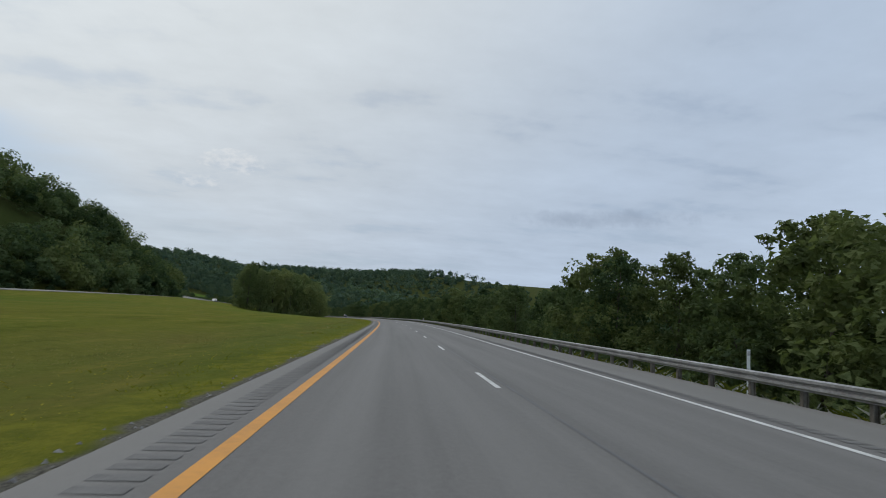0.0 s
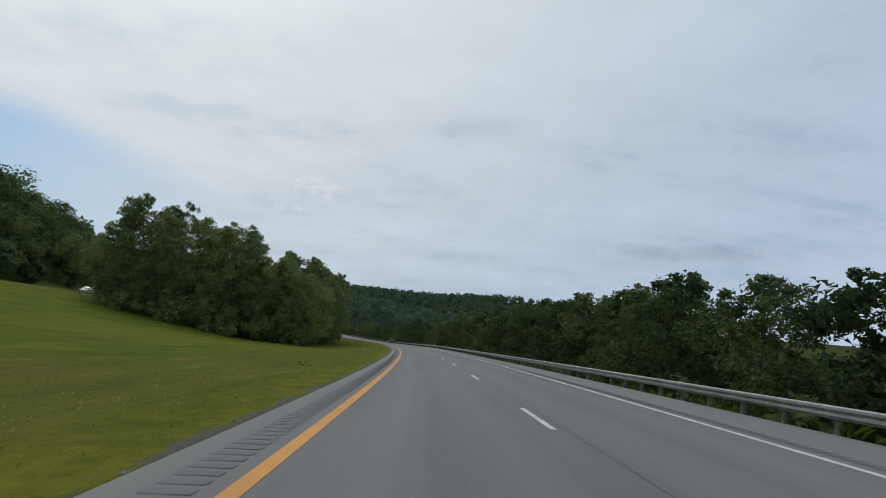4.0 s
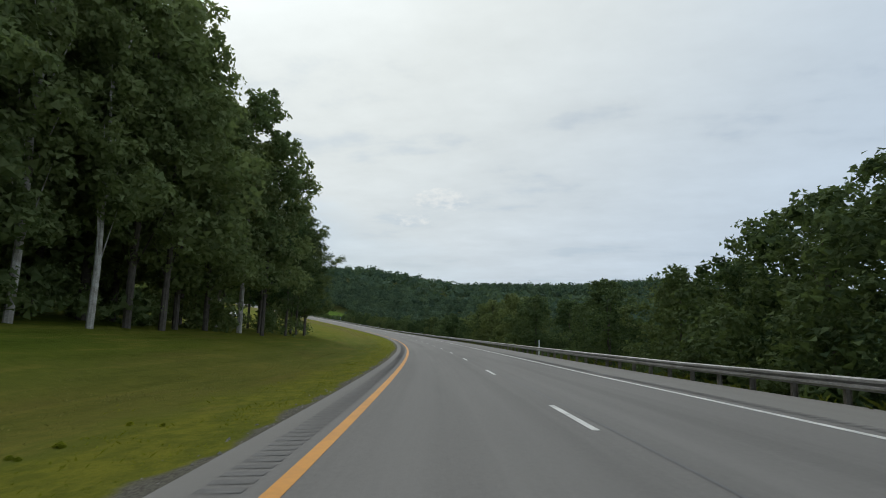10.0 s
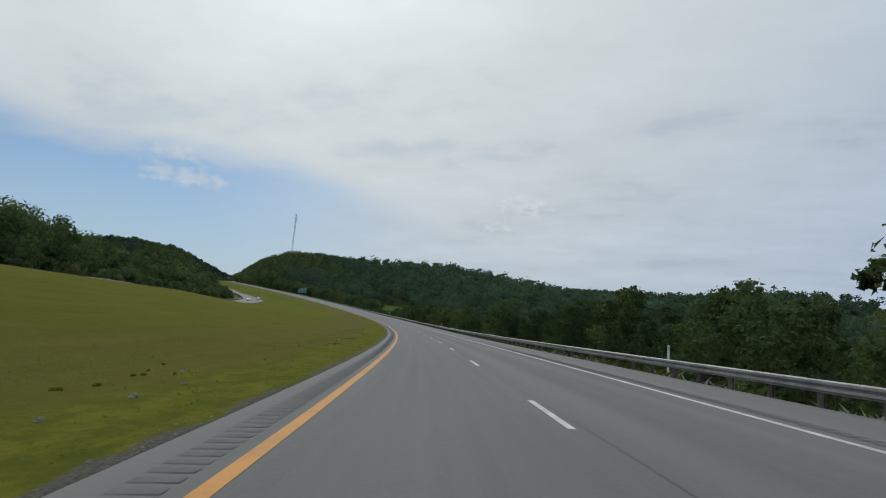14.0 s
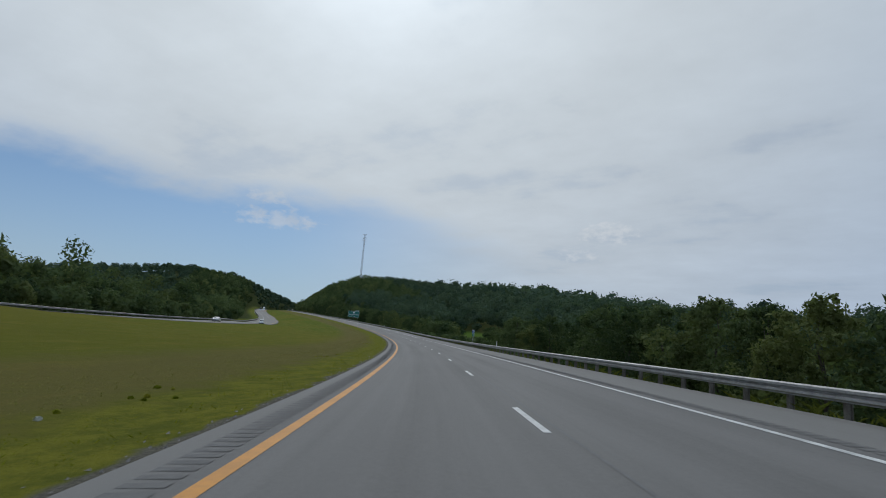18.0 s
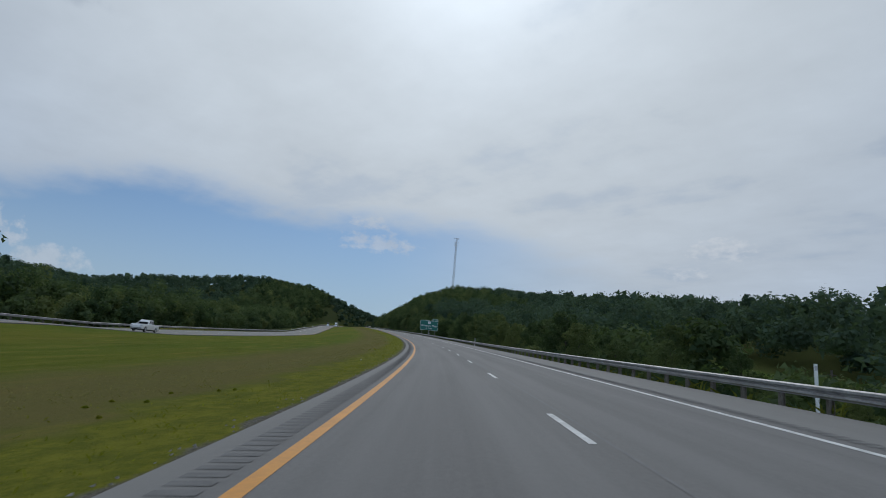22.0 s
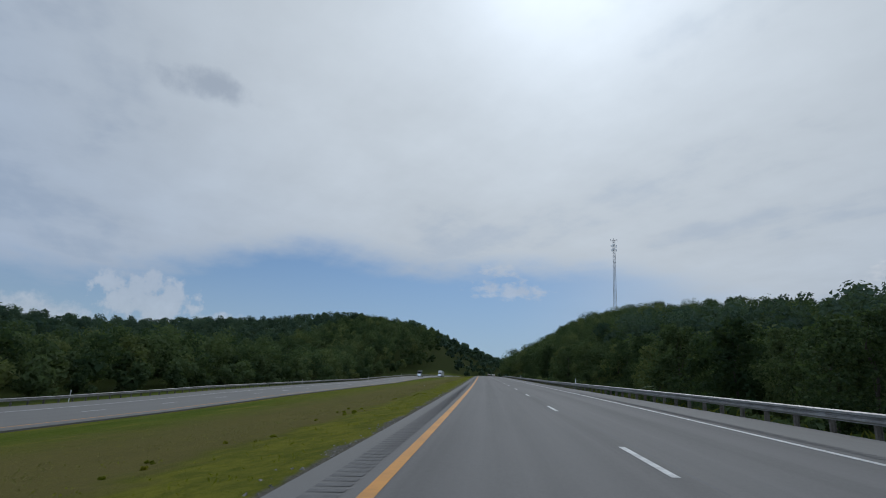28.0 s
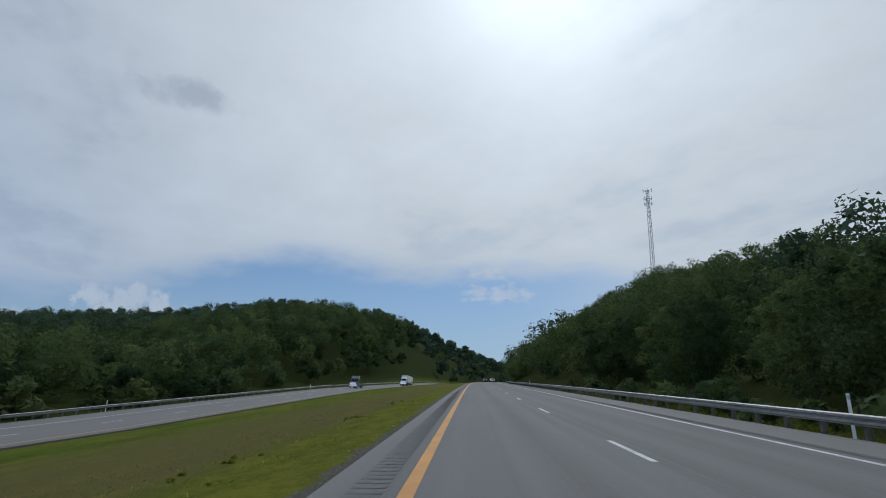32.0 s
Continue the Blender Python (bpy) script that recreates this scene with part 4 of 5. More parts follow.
TOPS = table((-60, 7), (20, 7.2), (45, 7.4), (64, 7.0), (81, 7.2), (96, 6.4), (112, 7.5), (122, 7.3), (137, 6.6), (153, 8.5), (174, 6.4), (183, 7.1), (199, 9.6), (219, 10.6), (250, 9.5), (285, 9.9), (296, 11.3), (305, 10.2), (324, 10.4), (334, 9.0), (356, 9.6), (366, 11), (374, 12), (388, 11), (396, 9.8), (404, 9.5), (420, 8), (431, 7.2), (446, 8.4), (462, 9.6), (481, 10.6), (496, 8.8), (504, 8), (525, 6.8), (541, 6.8), (553, 6.6), (565, 7.4), (576, 5.6), (583, 6.6), (640, 5.5), (680, 6), (693, 7.1), (701, 7.4), (722, 6.8), (734, 6.4), (772, 5), (780, 1.0), (842, 0.6), (852, 4), (870, 5), (915, 6.5), (935, 7), (946, 9), (969, 9.4), (1000, 8.4), (1060, 7), (1100, 8.5), (1180, 10), (1260, 11), (1400, 12))
FULL = table((-60, 1.14), (120, 1.10), (230, 1.04), (330, 1.0), (440, 0.96), (700, 0.92), (1000, 0.95), (1400, 0.95))
s = -25.0
while s < 1270:
    o = 22.0 + rng.uniform(-2.2, 2.5) + (4.5 if 985 < s < 1042 else 0.0)
    g = float(ground_up(s, o))
    h = max(2.4, float(TOPS(s)) * float(FULL(s)) - g + rng.normal() * 0.7)
    i = int(rng.integers(4))
    place(RIGHT[i:i + 1], s, o, h / (11.5, 10.5, 12.5, 9.0)[i], rng.uniform(0, 360))
    s += rng.uniform(4.8, 6.8)
for s, o, h in ((806, 34, 0.95), (813, 38, 1.1), (819, 41, 1.05)):
    place(RIGHT, s, o, h, rng.uniform(0, 360))
retire(RIGHT)


def wood(name, label, spots, sizes, leaf, per=60, leafsize=1.0, k=4, seed=5, tall=1.35, jitter=0.35, knobs=5, form=BALL_FINE):
    """Many crowns joined, for woods that nobody could count: lobes, knobs on the lobes, leaves on the knobs."""
    r = np.random.default_rng(seed)
    n = len(spots)
    first = np.arange(n * k) % k == 0
    a = np.arange(n * k) * 2.4 + r.normal(size=n * k) * 0.5
    ring = np.where(first, 0.1, 0.56) * r.uniform(0.7, 1.25, n * k)
    drop = np.where(first, 0.30, r.uniform(-0.75, 0.10, n * k))
    c = np.repeat(spots, k, 0) + np.stack([ring * np.cos(a), ring * np.sin(a), drop * tall], 1) * np.repeat(sizes, k)[:, None]
    rad = np.repeat(sizes, k) * r.uniform(0.45, 0.72, n * k)
    sc, sr = sprays(r, c, rad, knobs)
    q = max(2, per // (k * knobs))
    v1, f1 = leaves(r, sc, sr, q, leafsize, 0.9, jitter, 0.5)
    v2, f2 = hearts(r, c, rad, 0.86, form, leafsize * 2.3)
    me = mesh_np(name, np.concatenate([v1, v2]), np.concatenate([f1, f2 + len(v1)]), mats=(leaf,))
    own = r.random(n)
    me.attributes.new("tree", "FLOAT", "POINT").data.foreach_set("value", np.concatenate([np.repeat(own, k * knobs * q * 3), np.repeat(own, k * len(form[1]) * 3)]).astype(np.float32))
    return tagged(new(name, me), label, "trees", kind="stuff")


def scatter(s0, s1, o0, o1, gap, height, sd, keep=None, lift=0.655):
    r = np.random.default_rng(sd)
    ss, oo = np.meshgrid(np.arange(s0, s1, gap), np.arange(o0, o1, gap))
    ss = (ss + r.uniform(-0.45, 0.45, ss.shape) * gap).ravel()
    oo = (oo + r.uniform(-0.45, 0.45, oo.shape) * gap).ravel()
    if keep is not None:
        m = keep(ss, oo)
        ss, oo = ss[m], oo[m]
    h = height * r.uniform(0.62, 1.30, len(ss))
    return spot(ss, oo, h * lift), h


# foot of the wooded hillside beyond the other carriageway
FOOT = table((-400, -60), (200, -72), (300, -85), (410, -94), (520, -91), (600, -79), (650, -60), (3400, -30))


def far_l(s, o):
    return (o < np.minimum(OPP(s) - OPP_W - 3.2, FOOT(s))) & ~((s > 1300) & (s < 1345) & (o > OPP(s) - OPP_W - 15))


def meadow(s, o):
    return ~((s - 2.5 * (o - 30) > 800) & (s - 2.5 * (o - 30) < 862) & (o > 24) & (o < 74))


p, h = scatter(243, 455, -52, -13, 3.2, 4.6, 30, lambda s, o: (o < EDGE(s) + 0.2) & (o > EDGE(s) - np.where(s < 256, 36, np.where(s < 432, 17, 5))), 0.42)
wood("undergrowth", "low leafy undergrowth beneath the median trees", p, h * 0.5, LEAF_MEDIAN, 240, 0.125, seed=9, tall=0.9, jitter=0.6, form=BALL)
p, h = scatter(20, 900, -150, -60, 8.4, 13.8, 31, lambda s, o: far_l(s, o) & (o < OPP(s) - OPP_W - np.where(s > 640, 18, 4)))
p2, h2 = scatter(-40, 640, -104, -60, 6.5, 8.0, 44, lambda s, o: far_l(s, o) & (o > OPP(s) - OPP_W - 17), 0.5)
p3, h3 = scatter(20, 460, -215, -150, 9.0, 13, 45)
p, h = np.concatenate([p, p2, p3]), np.concatenate([h, h2, h3])
wood("woodland_hillside", "dense green woodland climbing the hillside beyond the other carriageway", p, h * 0.37, LEAF, 160, 0.40, 4, seed=1)
p, h = scatter(900, 1560, -130, -40, 7.5, 10.2, 32, lambda s, o: far_l(s, o) & (o < OPP(s) - OPP_W - 18))
p2, h2 = scatter(640, 1500, -75, -40, 5.4, 6.8, 41, lambda s, o: far_l(s, o) & (o > OPP(s) - OPP_W - 18), 0.42)
p, h = np.concatenate([p, p2]), np.concatenate([h, h2])
wood("woodland_valley", "dense green woodland in the hollow beyond the other carriageway", p, h * 0.41, LEAF, 300, 0.31, 5, seed=2)
p, h = scatter(60, 900, -330, -130, 13, 15, 33, lambda s, o: (s > 460) | (o < -215))
wood("woodland_ridge", "dark green wooded ridge", p, h * 0.48, LEAF_HAZED, 90, 0.75, 3, seed=3)
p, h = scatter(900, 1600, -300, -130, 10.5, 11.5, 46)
wood("woodland_ridge", "dark green wooded ridge above the hollow", p, h * 0.37, LEAF_HAZED, 150, 0.42, 4, seed=23)
p, h = scatter(-30, 1290, 28, 52, 7.5, 9.4, 34, meadow, 0.5)
wood("woodland_below_rail", "dense green woodland on the slope below the road", p, h * 0.42, LEAF, 420, 0.27, 4, seed=4, knobs=7)
p, h = scatter(1258, 1620, 16, 62, 7.0, 12.5, 35)
wood("woodland_cutting", "dense green woodland above the road cutting", p, h * 0.32, LEAF, 900, 0.22, 6, seed=5, knobs=9)
p, h = scatter(600, 1260, 52, 90, 9.0, 13, 42, meadow)
wood("woodland_hill_foot", "dense green woodland at the foot of the hill", p, h * 0.42, LEAF_HAZED, 200, 0.42, 4, seed=13)
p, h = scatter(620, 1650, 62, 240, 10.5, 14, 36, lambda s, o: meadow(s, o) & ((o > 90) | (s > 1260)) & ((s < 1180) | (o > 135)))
wood("woodland_tower_hill", "dark green wooded hill with rounded tree tops", p, h * 0.38, LEAF_HAZED, 120, 0.52, 3, seed=6)
p, h = scatter(1180, 1600, 62, 135, 9.0, 13, 47, lambda s, o: (o > 90) | (s > 1260))
wood("woodland_above_cutting", "dense green woodland on the slope above the cutting", p, h * 0.33, LEAF, 420, 0.26, 5, seed=26, knobs=7)
p, h = scatter(1560, 2300, -190, 190, 14, 9.5, 37, lambda s, o: (o > 20) | (o < -44))
wood("woodland_beyond_crest", "dark green woods on both sides beyond the crest", p, h * 0.6, LEAF_HAZED, 36, 1.1, 3, seed=7, knobs=4, form=BALL)
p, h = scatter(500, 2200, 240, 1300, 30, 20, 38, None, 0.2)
wood("woodland_far_ridge", "hazy green wooded hills in the distance", p, h * 0.95, LEAF_HAZED, 48, 1.6, 3, seed=8, knobs=4, form=BALL)


p, h = scatter(795, 880, 23, 47, 3.8, 4.3, 43, lambda s, o: ~meadow(s, o), 0.4)
wood("shrubs_meadow", "leafy shrubs at the near edge of the meadow", p, h * 0.5, LEAF, 150, 0.15, 5, seed=15, tall=0.7, jitter=0.6, form=BALL)
p, h = scatter(-10, 1262, 16.5, 20.5, 4.0, 2.6, 39, None, 0.35)
wood("shrubs_below_rail", "leafy shrubs at the foot of the trees behind the guardrail", p, h * 0.55, LEAF, 150, 0.13, 5, seed=10, tall=0.8, jitter=0.6, form=BALL)


# ---- growth along the shoulders ----
def tufts(name, label, s, o, height, mt, blades=7, width=0.02, spread=0.14, seed=3):
    """Clumps of thin bent blades, joined."""
    r = np.random.default_rng(seed)
    n = len(s) * blades
    base = np.repeat(spot(s, o, -0.02), blades, 0) + np.stack([r.normal(size=n) * spread, r.normal(size=n) * spread, np.zeros(n)], 1)
    a = r.uniform(0, 2 * math.pi, n)
    h = np.repeat(height, blades) * r.uniform(0.5, 1.15, n)
    side = np.stack([np.cos(a), np.sin(a), np.zeros(n)], 1)
    lean = np.stack([-np.sin(a), np.cos(a), np.zeros(n)], 1) * (h * r.uniform(0.5, 1.7, n))[:, None]
    w = (width * r.uniform(0.6, 1.6, n))[:, None]
    top = base + lean + np.stack([np.zeros(n), np.zeros(n), h], 1)
    mid = base + lean * 0.35 + np.stack([np.zeros(n), np.zeros(n), h * 0.6], 1)
    v = np.stack([base - side * w, base + side * w, mid + side * w * 0.8, top, mid - side * w * 0.8], 1).reshape(-1, 3)
    me = mesh_np(name, v, np.arange(len(v)).reshape(-1, 5), mats=(mt,))
    return tagged(new(name, me), label, "grass", kind="stuff")


r = np.random.default_rng(77)
n = 6500
ts, to = r.uniform(0, 1215, n), -1.16 - np.abs(r.normal(size=n)) * 1.5
tufts("verge_grass", "rank yellow-green grass along the inner shoulder", ts, to, r.uniform(0.025, 0.055, n) * np.clip((-to - 0.8) / 0.8, 0.5, 1.5), TUFT, 8, 0.008, 0.25, 1)
LIP = lambda s: -4.9 - 0.5 * np.sin(s * 0.11) - 0.4 * np.sin(s * 0.31 + 1) - 0.35 * np.sin(s * 0.83)
n = 22000
ts = r.uniform(0, 1230, n)
to = LIP(ts) - np.abs(r.normal(size=n)) * 2.2
tufts("tall_grass", "taller brown-green seeding grass behind the mown verge", ts, to, r.uniform(0.03, 0.07, n), SEED, 4, 0.010, 0.4, 2)
n = 4200
ts, to = r.uniform(0, 1240, n), r.uniform(11.35, 17.0, n)
tufts("rail_side_grass", "rough weeds behind the guardrail", ts, to, r.uniform(0.15, 0.5, n), WEED, 8, 0.02, 0.28, 4)
n = 700
ts, to = np.concatenate([r.normal(c, 12, n // 7) for c in (20, 130, 545, 640, 725, 1000, 1110)]), r.uniform(12.5, 16.0, n)
tufts("pale_flower_heads", "pale wild flower heads behind the guardrail", ts, to, r.uniform(0.25, 0.55, n), LACE, 12, 0.003, 0.40, 5)
n = 420
ts, to = np.concatenate([r.normal(c, 9, n // 7) for c in (12, 150, 165, 470, 800, 1110, 1180)]), r.uniform(-4.8, -2.6, n)
tufts("yellow_flower_heads", "small yellow wild flowers in the verge", ts, to, r.uniform(0.03, 0.07, n), BLOOM, 7, 0.008, 0.25, 6)
n = 420
bs = np.repeat(r.uniform(0, 1220, n // 7), 7) + r.normal(size=n) * 1.6
bo = LIP(bs) + 0.7 + r.normal(size=n) * 0.35
wood("verge_weeds", "low green leafy weeds along the verge", spot(bs, bo, 0.02), r.uniform(0.03, 0.10, n), TUFT, 60, 0.03, seed=12, tall=0.3, form=BALL)


# scraps of pale litter and stones in the grass, and loose gravel along the pavement's edge
n = 16
spec = r.uniform(0, 1220, n), r.uniform(-7.5, -2.4, n)
spec[0][:3], spec[1][:3] = (522.7, 525.1, 527.2), (-3.22, -3.29, -3.37)
wood("litter", "small pale scraps of litter lying in the grass", spot(*spec, 0.03), r.uniform(0.04, 0.075, n), LACE, 12, 0.03, seed=14, tall=0.6, form=BALL)
n = 5200
gs_, go_ = r.uniform(0, 1230, n), -1.14 - np.abs(r.normal(size=n)) * 0.22
base = spot(gs_, go_, 0.0)
w = r.uniform(0.012, 0.04, n)[:, None, None] * (np.array([[1, 0, 0], [-0.5, 0.85, 0], [-0.5, -0.85, 0], [0.1, 0.1, 0.9]]) + r.normal(size=(n, 4, 3)) * 0.2)
f = np.array([[0, 1, 3], [1, 2, 3], [2, 0, 3]])[None] + (np.arange(n) * 4)[:, None, None]
tagged(new("edge_gravel", mesh_np("edge_gravel", (base[:, None] + w).reshape(-1, 3), f.reshape(-1, 3), mats=(GRAVEL,))), "loose grey gravel along the edge of the pavement", "gravel", kind="stuff")


# ---- vehicles ----
def outline_body(bm, pts, half, bevel, shape):
    """A side outline (y, z) drawn out across the width, its rims rounded, then shaped by half-width."""
    left = [bm.verts.new((-half, y, z)) for y, z in pts]
    right = [bm.verts.new((half, y, z)) for y, z in pts]
    n = len(pts)
    fl, fr = bm.faces.new(left), bm.faces.new(right[::-1])
    for i in range(n):
        bm.faces.new((left[i], right[i], right[(i + 1) % n], left[(i + 1) % n])[::-1])
    rims = [e for e in bm.edges if e.verts[0].co.x == e.verts[1].co.x]
    bmesh.ops.recalc_face_normals(bm, faces=bm.faces)
    if bevel:
        bmesh.ops.bevel(bm, geom=rims, offset=bevel, segments=3, affect="EDGES", clamp_overlap=True)
    for v in bm.verts:
        v.co.x *= shape(v.co.y, v.co.z) / half
    bmesh.ops.triangulate(bm, faces=[f for f in bm.faces if len(f.verts) > 4])


def arch(cy, r, z0, n=9):
    """Points over a wheel arch from front to rear."""
    a0 = math.asin(max(-1, min(1, (z0 - 0.37) / r)))
    return [(cy + r * math.cos(a0 + (math.pi - 2 * a0) * i / n), 0.37 + r * math.sin(a0 + (math.pi - 2 * a0) * i / n)) for i in range(n + 1)]


def side_plate(parent, name, pts, shape, mt, proud=0.006, label="", both=True, thick=0.02):
    """A thin plate that follows the side of the body."""
    for sgn in ((-1, 1) if both else (-1,)):
        bm = bmesh.new()
        outer = [bm.verts.new((sgn * (shape(y, z) + proud), y, z)) for y, z in pts]
        inner = [bm.verts.new((sgn * (shape(y, z) + proud - thick), y, z)) for y, z in pts]
        bm.faces.new(outer)
        bm.faces.new(inner[::-1])
        for i in range(len(pts)):
            j = (i + 1) % len(pts)
            bm.faces.new((outer[i], inner[i], inner[j], outer[j]))
        bmesh.ops.recalc_face_normals(bm, faces=bm.faces)
        part(name, bm, mt, parent, label, True)


def cross_plate(parent, name, pts, mt, label=""):
    """A plate across the car from rows (half width, y, z)."""
    bm = bmesh.new()
    l = [bm.verts.new((-w, y, z)) for w, y, z in pts]
    r_ = [bm.verts.new((w, y, z)) for w, y, z in pts]
    for i in range(len(pts) - 1):
        bm.faces.new((l[i], r_[i], r_[i + 1], l[i + 1]))
    bmesh.ops.solidify(bm, geom=bm.faces[:], thickness=0.012)
    bmesh.ops.recalc_face_normals(bm, faces=bm.faces)
    return part(name, bm, mt, parent, label)


def wheel(parent, x, y, radius, width, spokes=5):
    sg = 1 if x > 0 else -1
    bm = bmesh.new()
    prof = [(0.70, -0.5), (0.9, -0.5), (0.97, -0.42), (1.0, -0.25), (1.0, 0.25), (0.97, 0.42), (0.9, 0.5), (0.70, 0.5)]
    ring = 28
    vs = [[bm.verts.new((x + w * width, y + radius * q * math.cos(2 * math.pi * i / ring), radius + radius * q * math.sin(2 * math.pi * i / ring))) for q, w in prof] for i in range(ring)]
    for i in range(ring):
        for j in range(len(prof)):
            a, b = vs[i], vs[(i + 1) % ring]
            bm.faces.new((a[j], b[j], b[(j + 1) % len(prof)], a[(j + 1) % len(prof)]))
    bmesh.ops.recalc_face_normals(bm, faces=bm.faces)
    w = part("wheel", bm, RUBBER, parent, "black rubber tyre on an alloy rim", True)
    face = x + sg * width * 0.36
    bm = bmesh.new()
    ax = Matrix.Translation((0, y, radius)) @ Matrix.Rotation(math.pi / 2, 4, "Y")
    for r0, r1 in ((0.74, 0.64),):
        o_ = [[bm.verts.new((face + dx, y + radius * q * math.cos(2 * math.pi * i / ring), radius + radius * q * math.sin(2 * math.pi * i / ring))) for q, dx in ((r0, 0), (r0, sg * 0.025), (r1, sg * 0.02), (r1, -sg * 0.05))] for i in range(ring)]
        for i in range(ring):
            for j in range(4):
                a, b = o_[i], o_[(i + 1) % ring]
                bm.faces.new((a[j], b[j], b[(j + 1) % 4], a[(j + 1) % 4]))
    for i in range(spokes):
        for d in (-0.16, 0.16):
            a = 2 * math.pi * i / spokes + 0.3
            rod(bm, (face + sg * 0.012, y + radius * 0.12 * math.cos(a + d), radius + radius * 0.12 * math.sin(a + d)), (face, y + radius * 0.68 * math.cos(a + d * 0.8), radius + radius * 0.68 * math.sin(a + d * 0.8)), 0.034, 0.026, 6)
    rod(bm, (face - sg * 0.03, y, radius), (face + sg * 0.02, y, radius), 0.065, 0.06, 12)
    bmesh.ops.recalc_face_normals(bm, faces=bm.faces)
    part("rim", bm, RIM, w, "silver alloy rim with split spokes")
    bm = bmesh.new()
    rod(bm, (face - sg * 0.09, y, radius), (face - sg * 0.06, y, radius), radius * 0.6, radius * 0.6, 20)
    part("brake_disc", bm, BLACK_TRIM, w)


def suv(m, label):
    root = tagged(new("suv"), label, "car")

    def shape(y, z):
        w = 0.95 * (1 - 0.15 * (abs(y) / 2.41) ** 4)
        w -= 0.05 * max(0, 0.55 - z) + 0.02 * max(0, z - 0.85)
        return w - max(0, z - 1.10) * 0.34
    fa, ra = arch(1.46, 0.45, 0.40), arch(-1.455, 0.45, 0.40)
    low = [(2.28, 0.40), *fa, *ra, (-2.30, 0.42), (-2.42, 0.52), (-2.43, 0.74), (-2.37, 0.86), (-2.35, 1.06), (-2.29, 1.17), (0.78, 1.15), (1.0, 1.16), (1.7, 1.11), (2.15, 1.03), (2.33, 0.93), (2.41, 0.72), (2.40, 0.52)]
    bm = bmesh.new()
    outline_body(bm, low, 0.95, 0.07, shape)
    part("body", bm, CAR_DARK, root, "dark grey metallic painted body", True)
    roof = table((-2.30, 1.14), (-2.24, 1.30), (-2.17, 1.50), (-2.11, 1.63), (-2.05, 1.675), (-1.85, 1.705), (-1.4, 1.745), (-0.9, 1.76), (-0.4, 1.745), (-0.05, 1.70), (0.18, 1.62), (0.5, 1.40), (0.86, 1.14))
    g = lambda y, z: shape(y, z) - 0.008
    bm = bmesh.new()
    rings = []
    for y in (0.86, 0.68, 0.5, 0.34, 0.18, 0.06, -0.05, -0.2, -0.4, -0.9, -1.4, -1.85, -1.97, -2.05, -2.11, -2.17, -2.24, -2.30):
        zt = float(roof(y))
        rise = max(0.015, zt - 1.09)
        zs = zt - min(0.13, rise * 0.5)
        ws = shape(y, zs) - 0.012
        half = [(shape(y, 1.09) - 0.012, 1.09), (shape(y, (1.09 + zs) / 2) - 0.012, (1.09 + zs) / 2), (ws, zs)]
        half += [(ws - 0.16 * (1 - math.cos(a)), zs + (zt - zs) * 0.86 * math.sin(a)) for a in (0.4, 0.8, 1.2, 1.57)]
        half += [(ws * 0.45, zt - 0.004), (0.0, zt)]
        rings.append([bm.verts.new((-x, y, z)) for x, z in half] + [bm.verts.new((x, y, z)) for x, z in half[-2::-1]])
    for a, b in zip(rings[:-1], rings[1:]):
        for i in range(len(a) - 1):
            bm.faces.new((a[i], a[i + 1], b[i + 1], b[i]))
    bmesh.ops.recalc_face_normals(bm, faces=bm.faces)
    part("cabin", bm, CAR_DARK, root, "dark grey metallic roof and pillars", True)
    side_plate(root, "front_door_window", [(0.60, 1.235), (-0.33, 1.245), (-0.30, 1.585), (0.0, 1.565), (0.18, 1.48)], g, GLASS_DARK, 0.008, "dark side glass")
    side_plate(root, "rear_door_window", [(-0.39, 1.245), (-1.20, 1.255), (-1.15, 1.60), (-0.75, 1.605), (-0.36, 1.59)], g, GLASS_DARK, 0.008)
    side_plate(root, "quarter_window", [(-1.27, 1.255), (-1.84, 1.265), (-1.88, 1.295), (-1.83, 1.42), (-1.75, 1.52), (-1.64, 1.575), (-1.22, 1.60)], g, GLASS_DARK, 0.008)
    rim = [(0.66, 1.220), (-1.86, 1.245), (-1.92, 1.285), (-1.86, 1.43), (-1.775, 1.54), (-1.65, 1.60), (-1.2, 1.625), (-0.75, 1.63), (-0.3, 1.612), (0.03, 1.588), (0.21, 1.50)]
    for a, b in zip(rim, rim[1:] + rim[:1]):
        d = Vector((b[0] - a[0], b[1] - a[1])).normalized() * 0.010
        side_plate(root, "window_trim", [a, b, (b[0] - d.y, b[1] + d.x), (a[0] - d.y, a[1] + d.x)], g, CHROME, 0.014, "thin chrome window surround")
    side_plate(root, "door_moulding", [(0.98, 0.685), (-0.95, 0.705), (-1.0, 0.735), (0.92, 0.715)], shape, CHROME, 0.016, "bright moulding along the doors")
    side_plate(root, "sill", [(1.0, 0.36), (-1.02, 0.36), (-1.05, 0.48), (1.03, 0.47)], shape, BLACK_TRIM, 0.014)
    for y in (0.92, -0.36, -1.16):
        side_plate(root, "door_seam", [(y, 0.50), (y - 0.012, 0.50), (y - 0.012 + (0.0 if y > -1 else -0.16), 1.11), (y + (0.0 if y > -1 else -0.16), 1.11)], shape, BLACK_TRIM, 0.004)
    for y in (-0.20, -1.04):
        side_plate(root, "door_handle", [(y, 0.995), (y - 0.2, 1.0), (y - 0.2, 1.035), (y, 1.03)], shape, CAR_DARK, 0.04, thick=0.05)
    for cy in (1.46, -1.455):
        n = 12
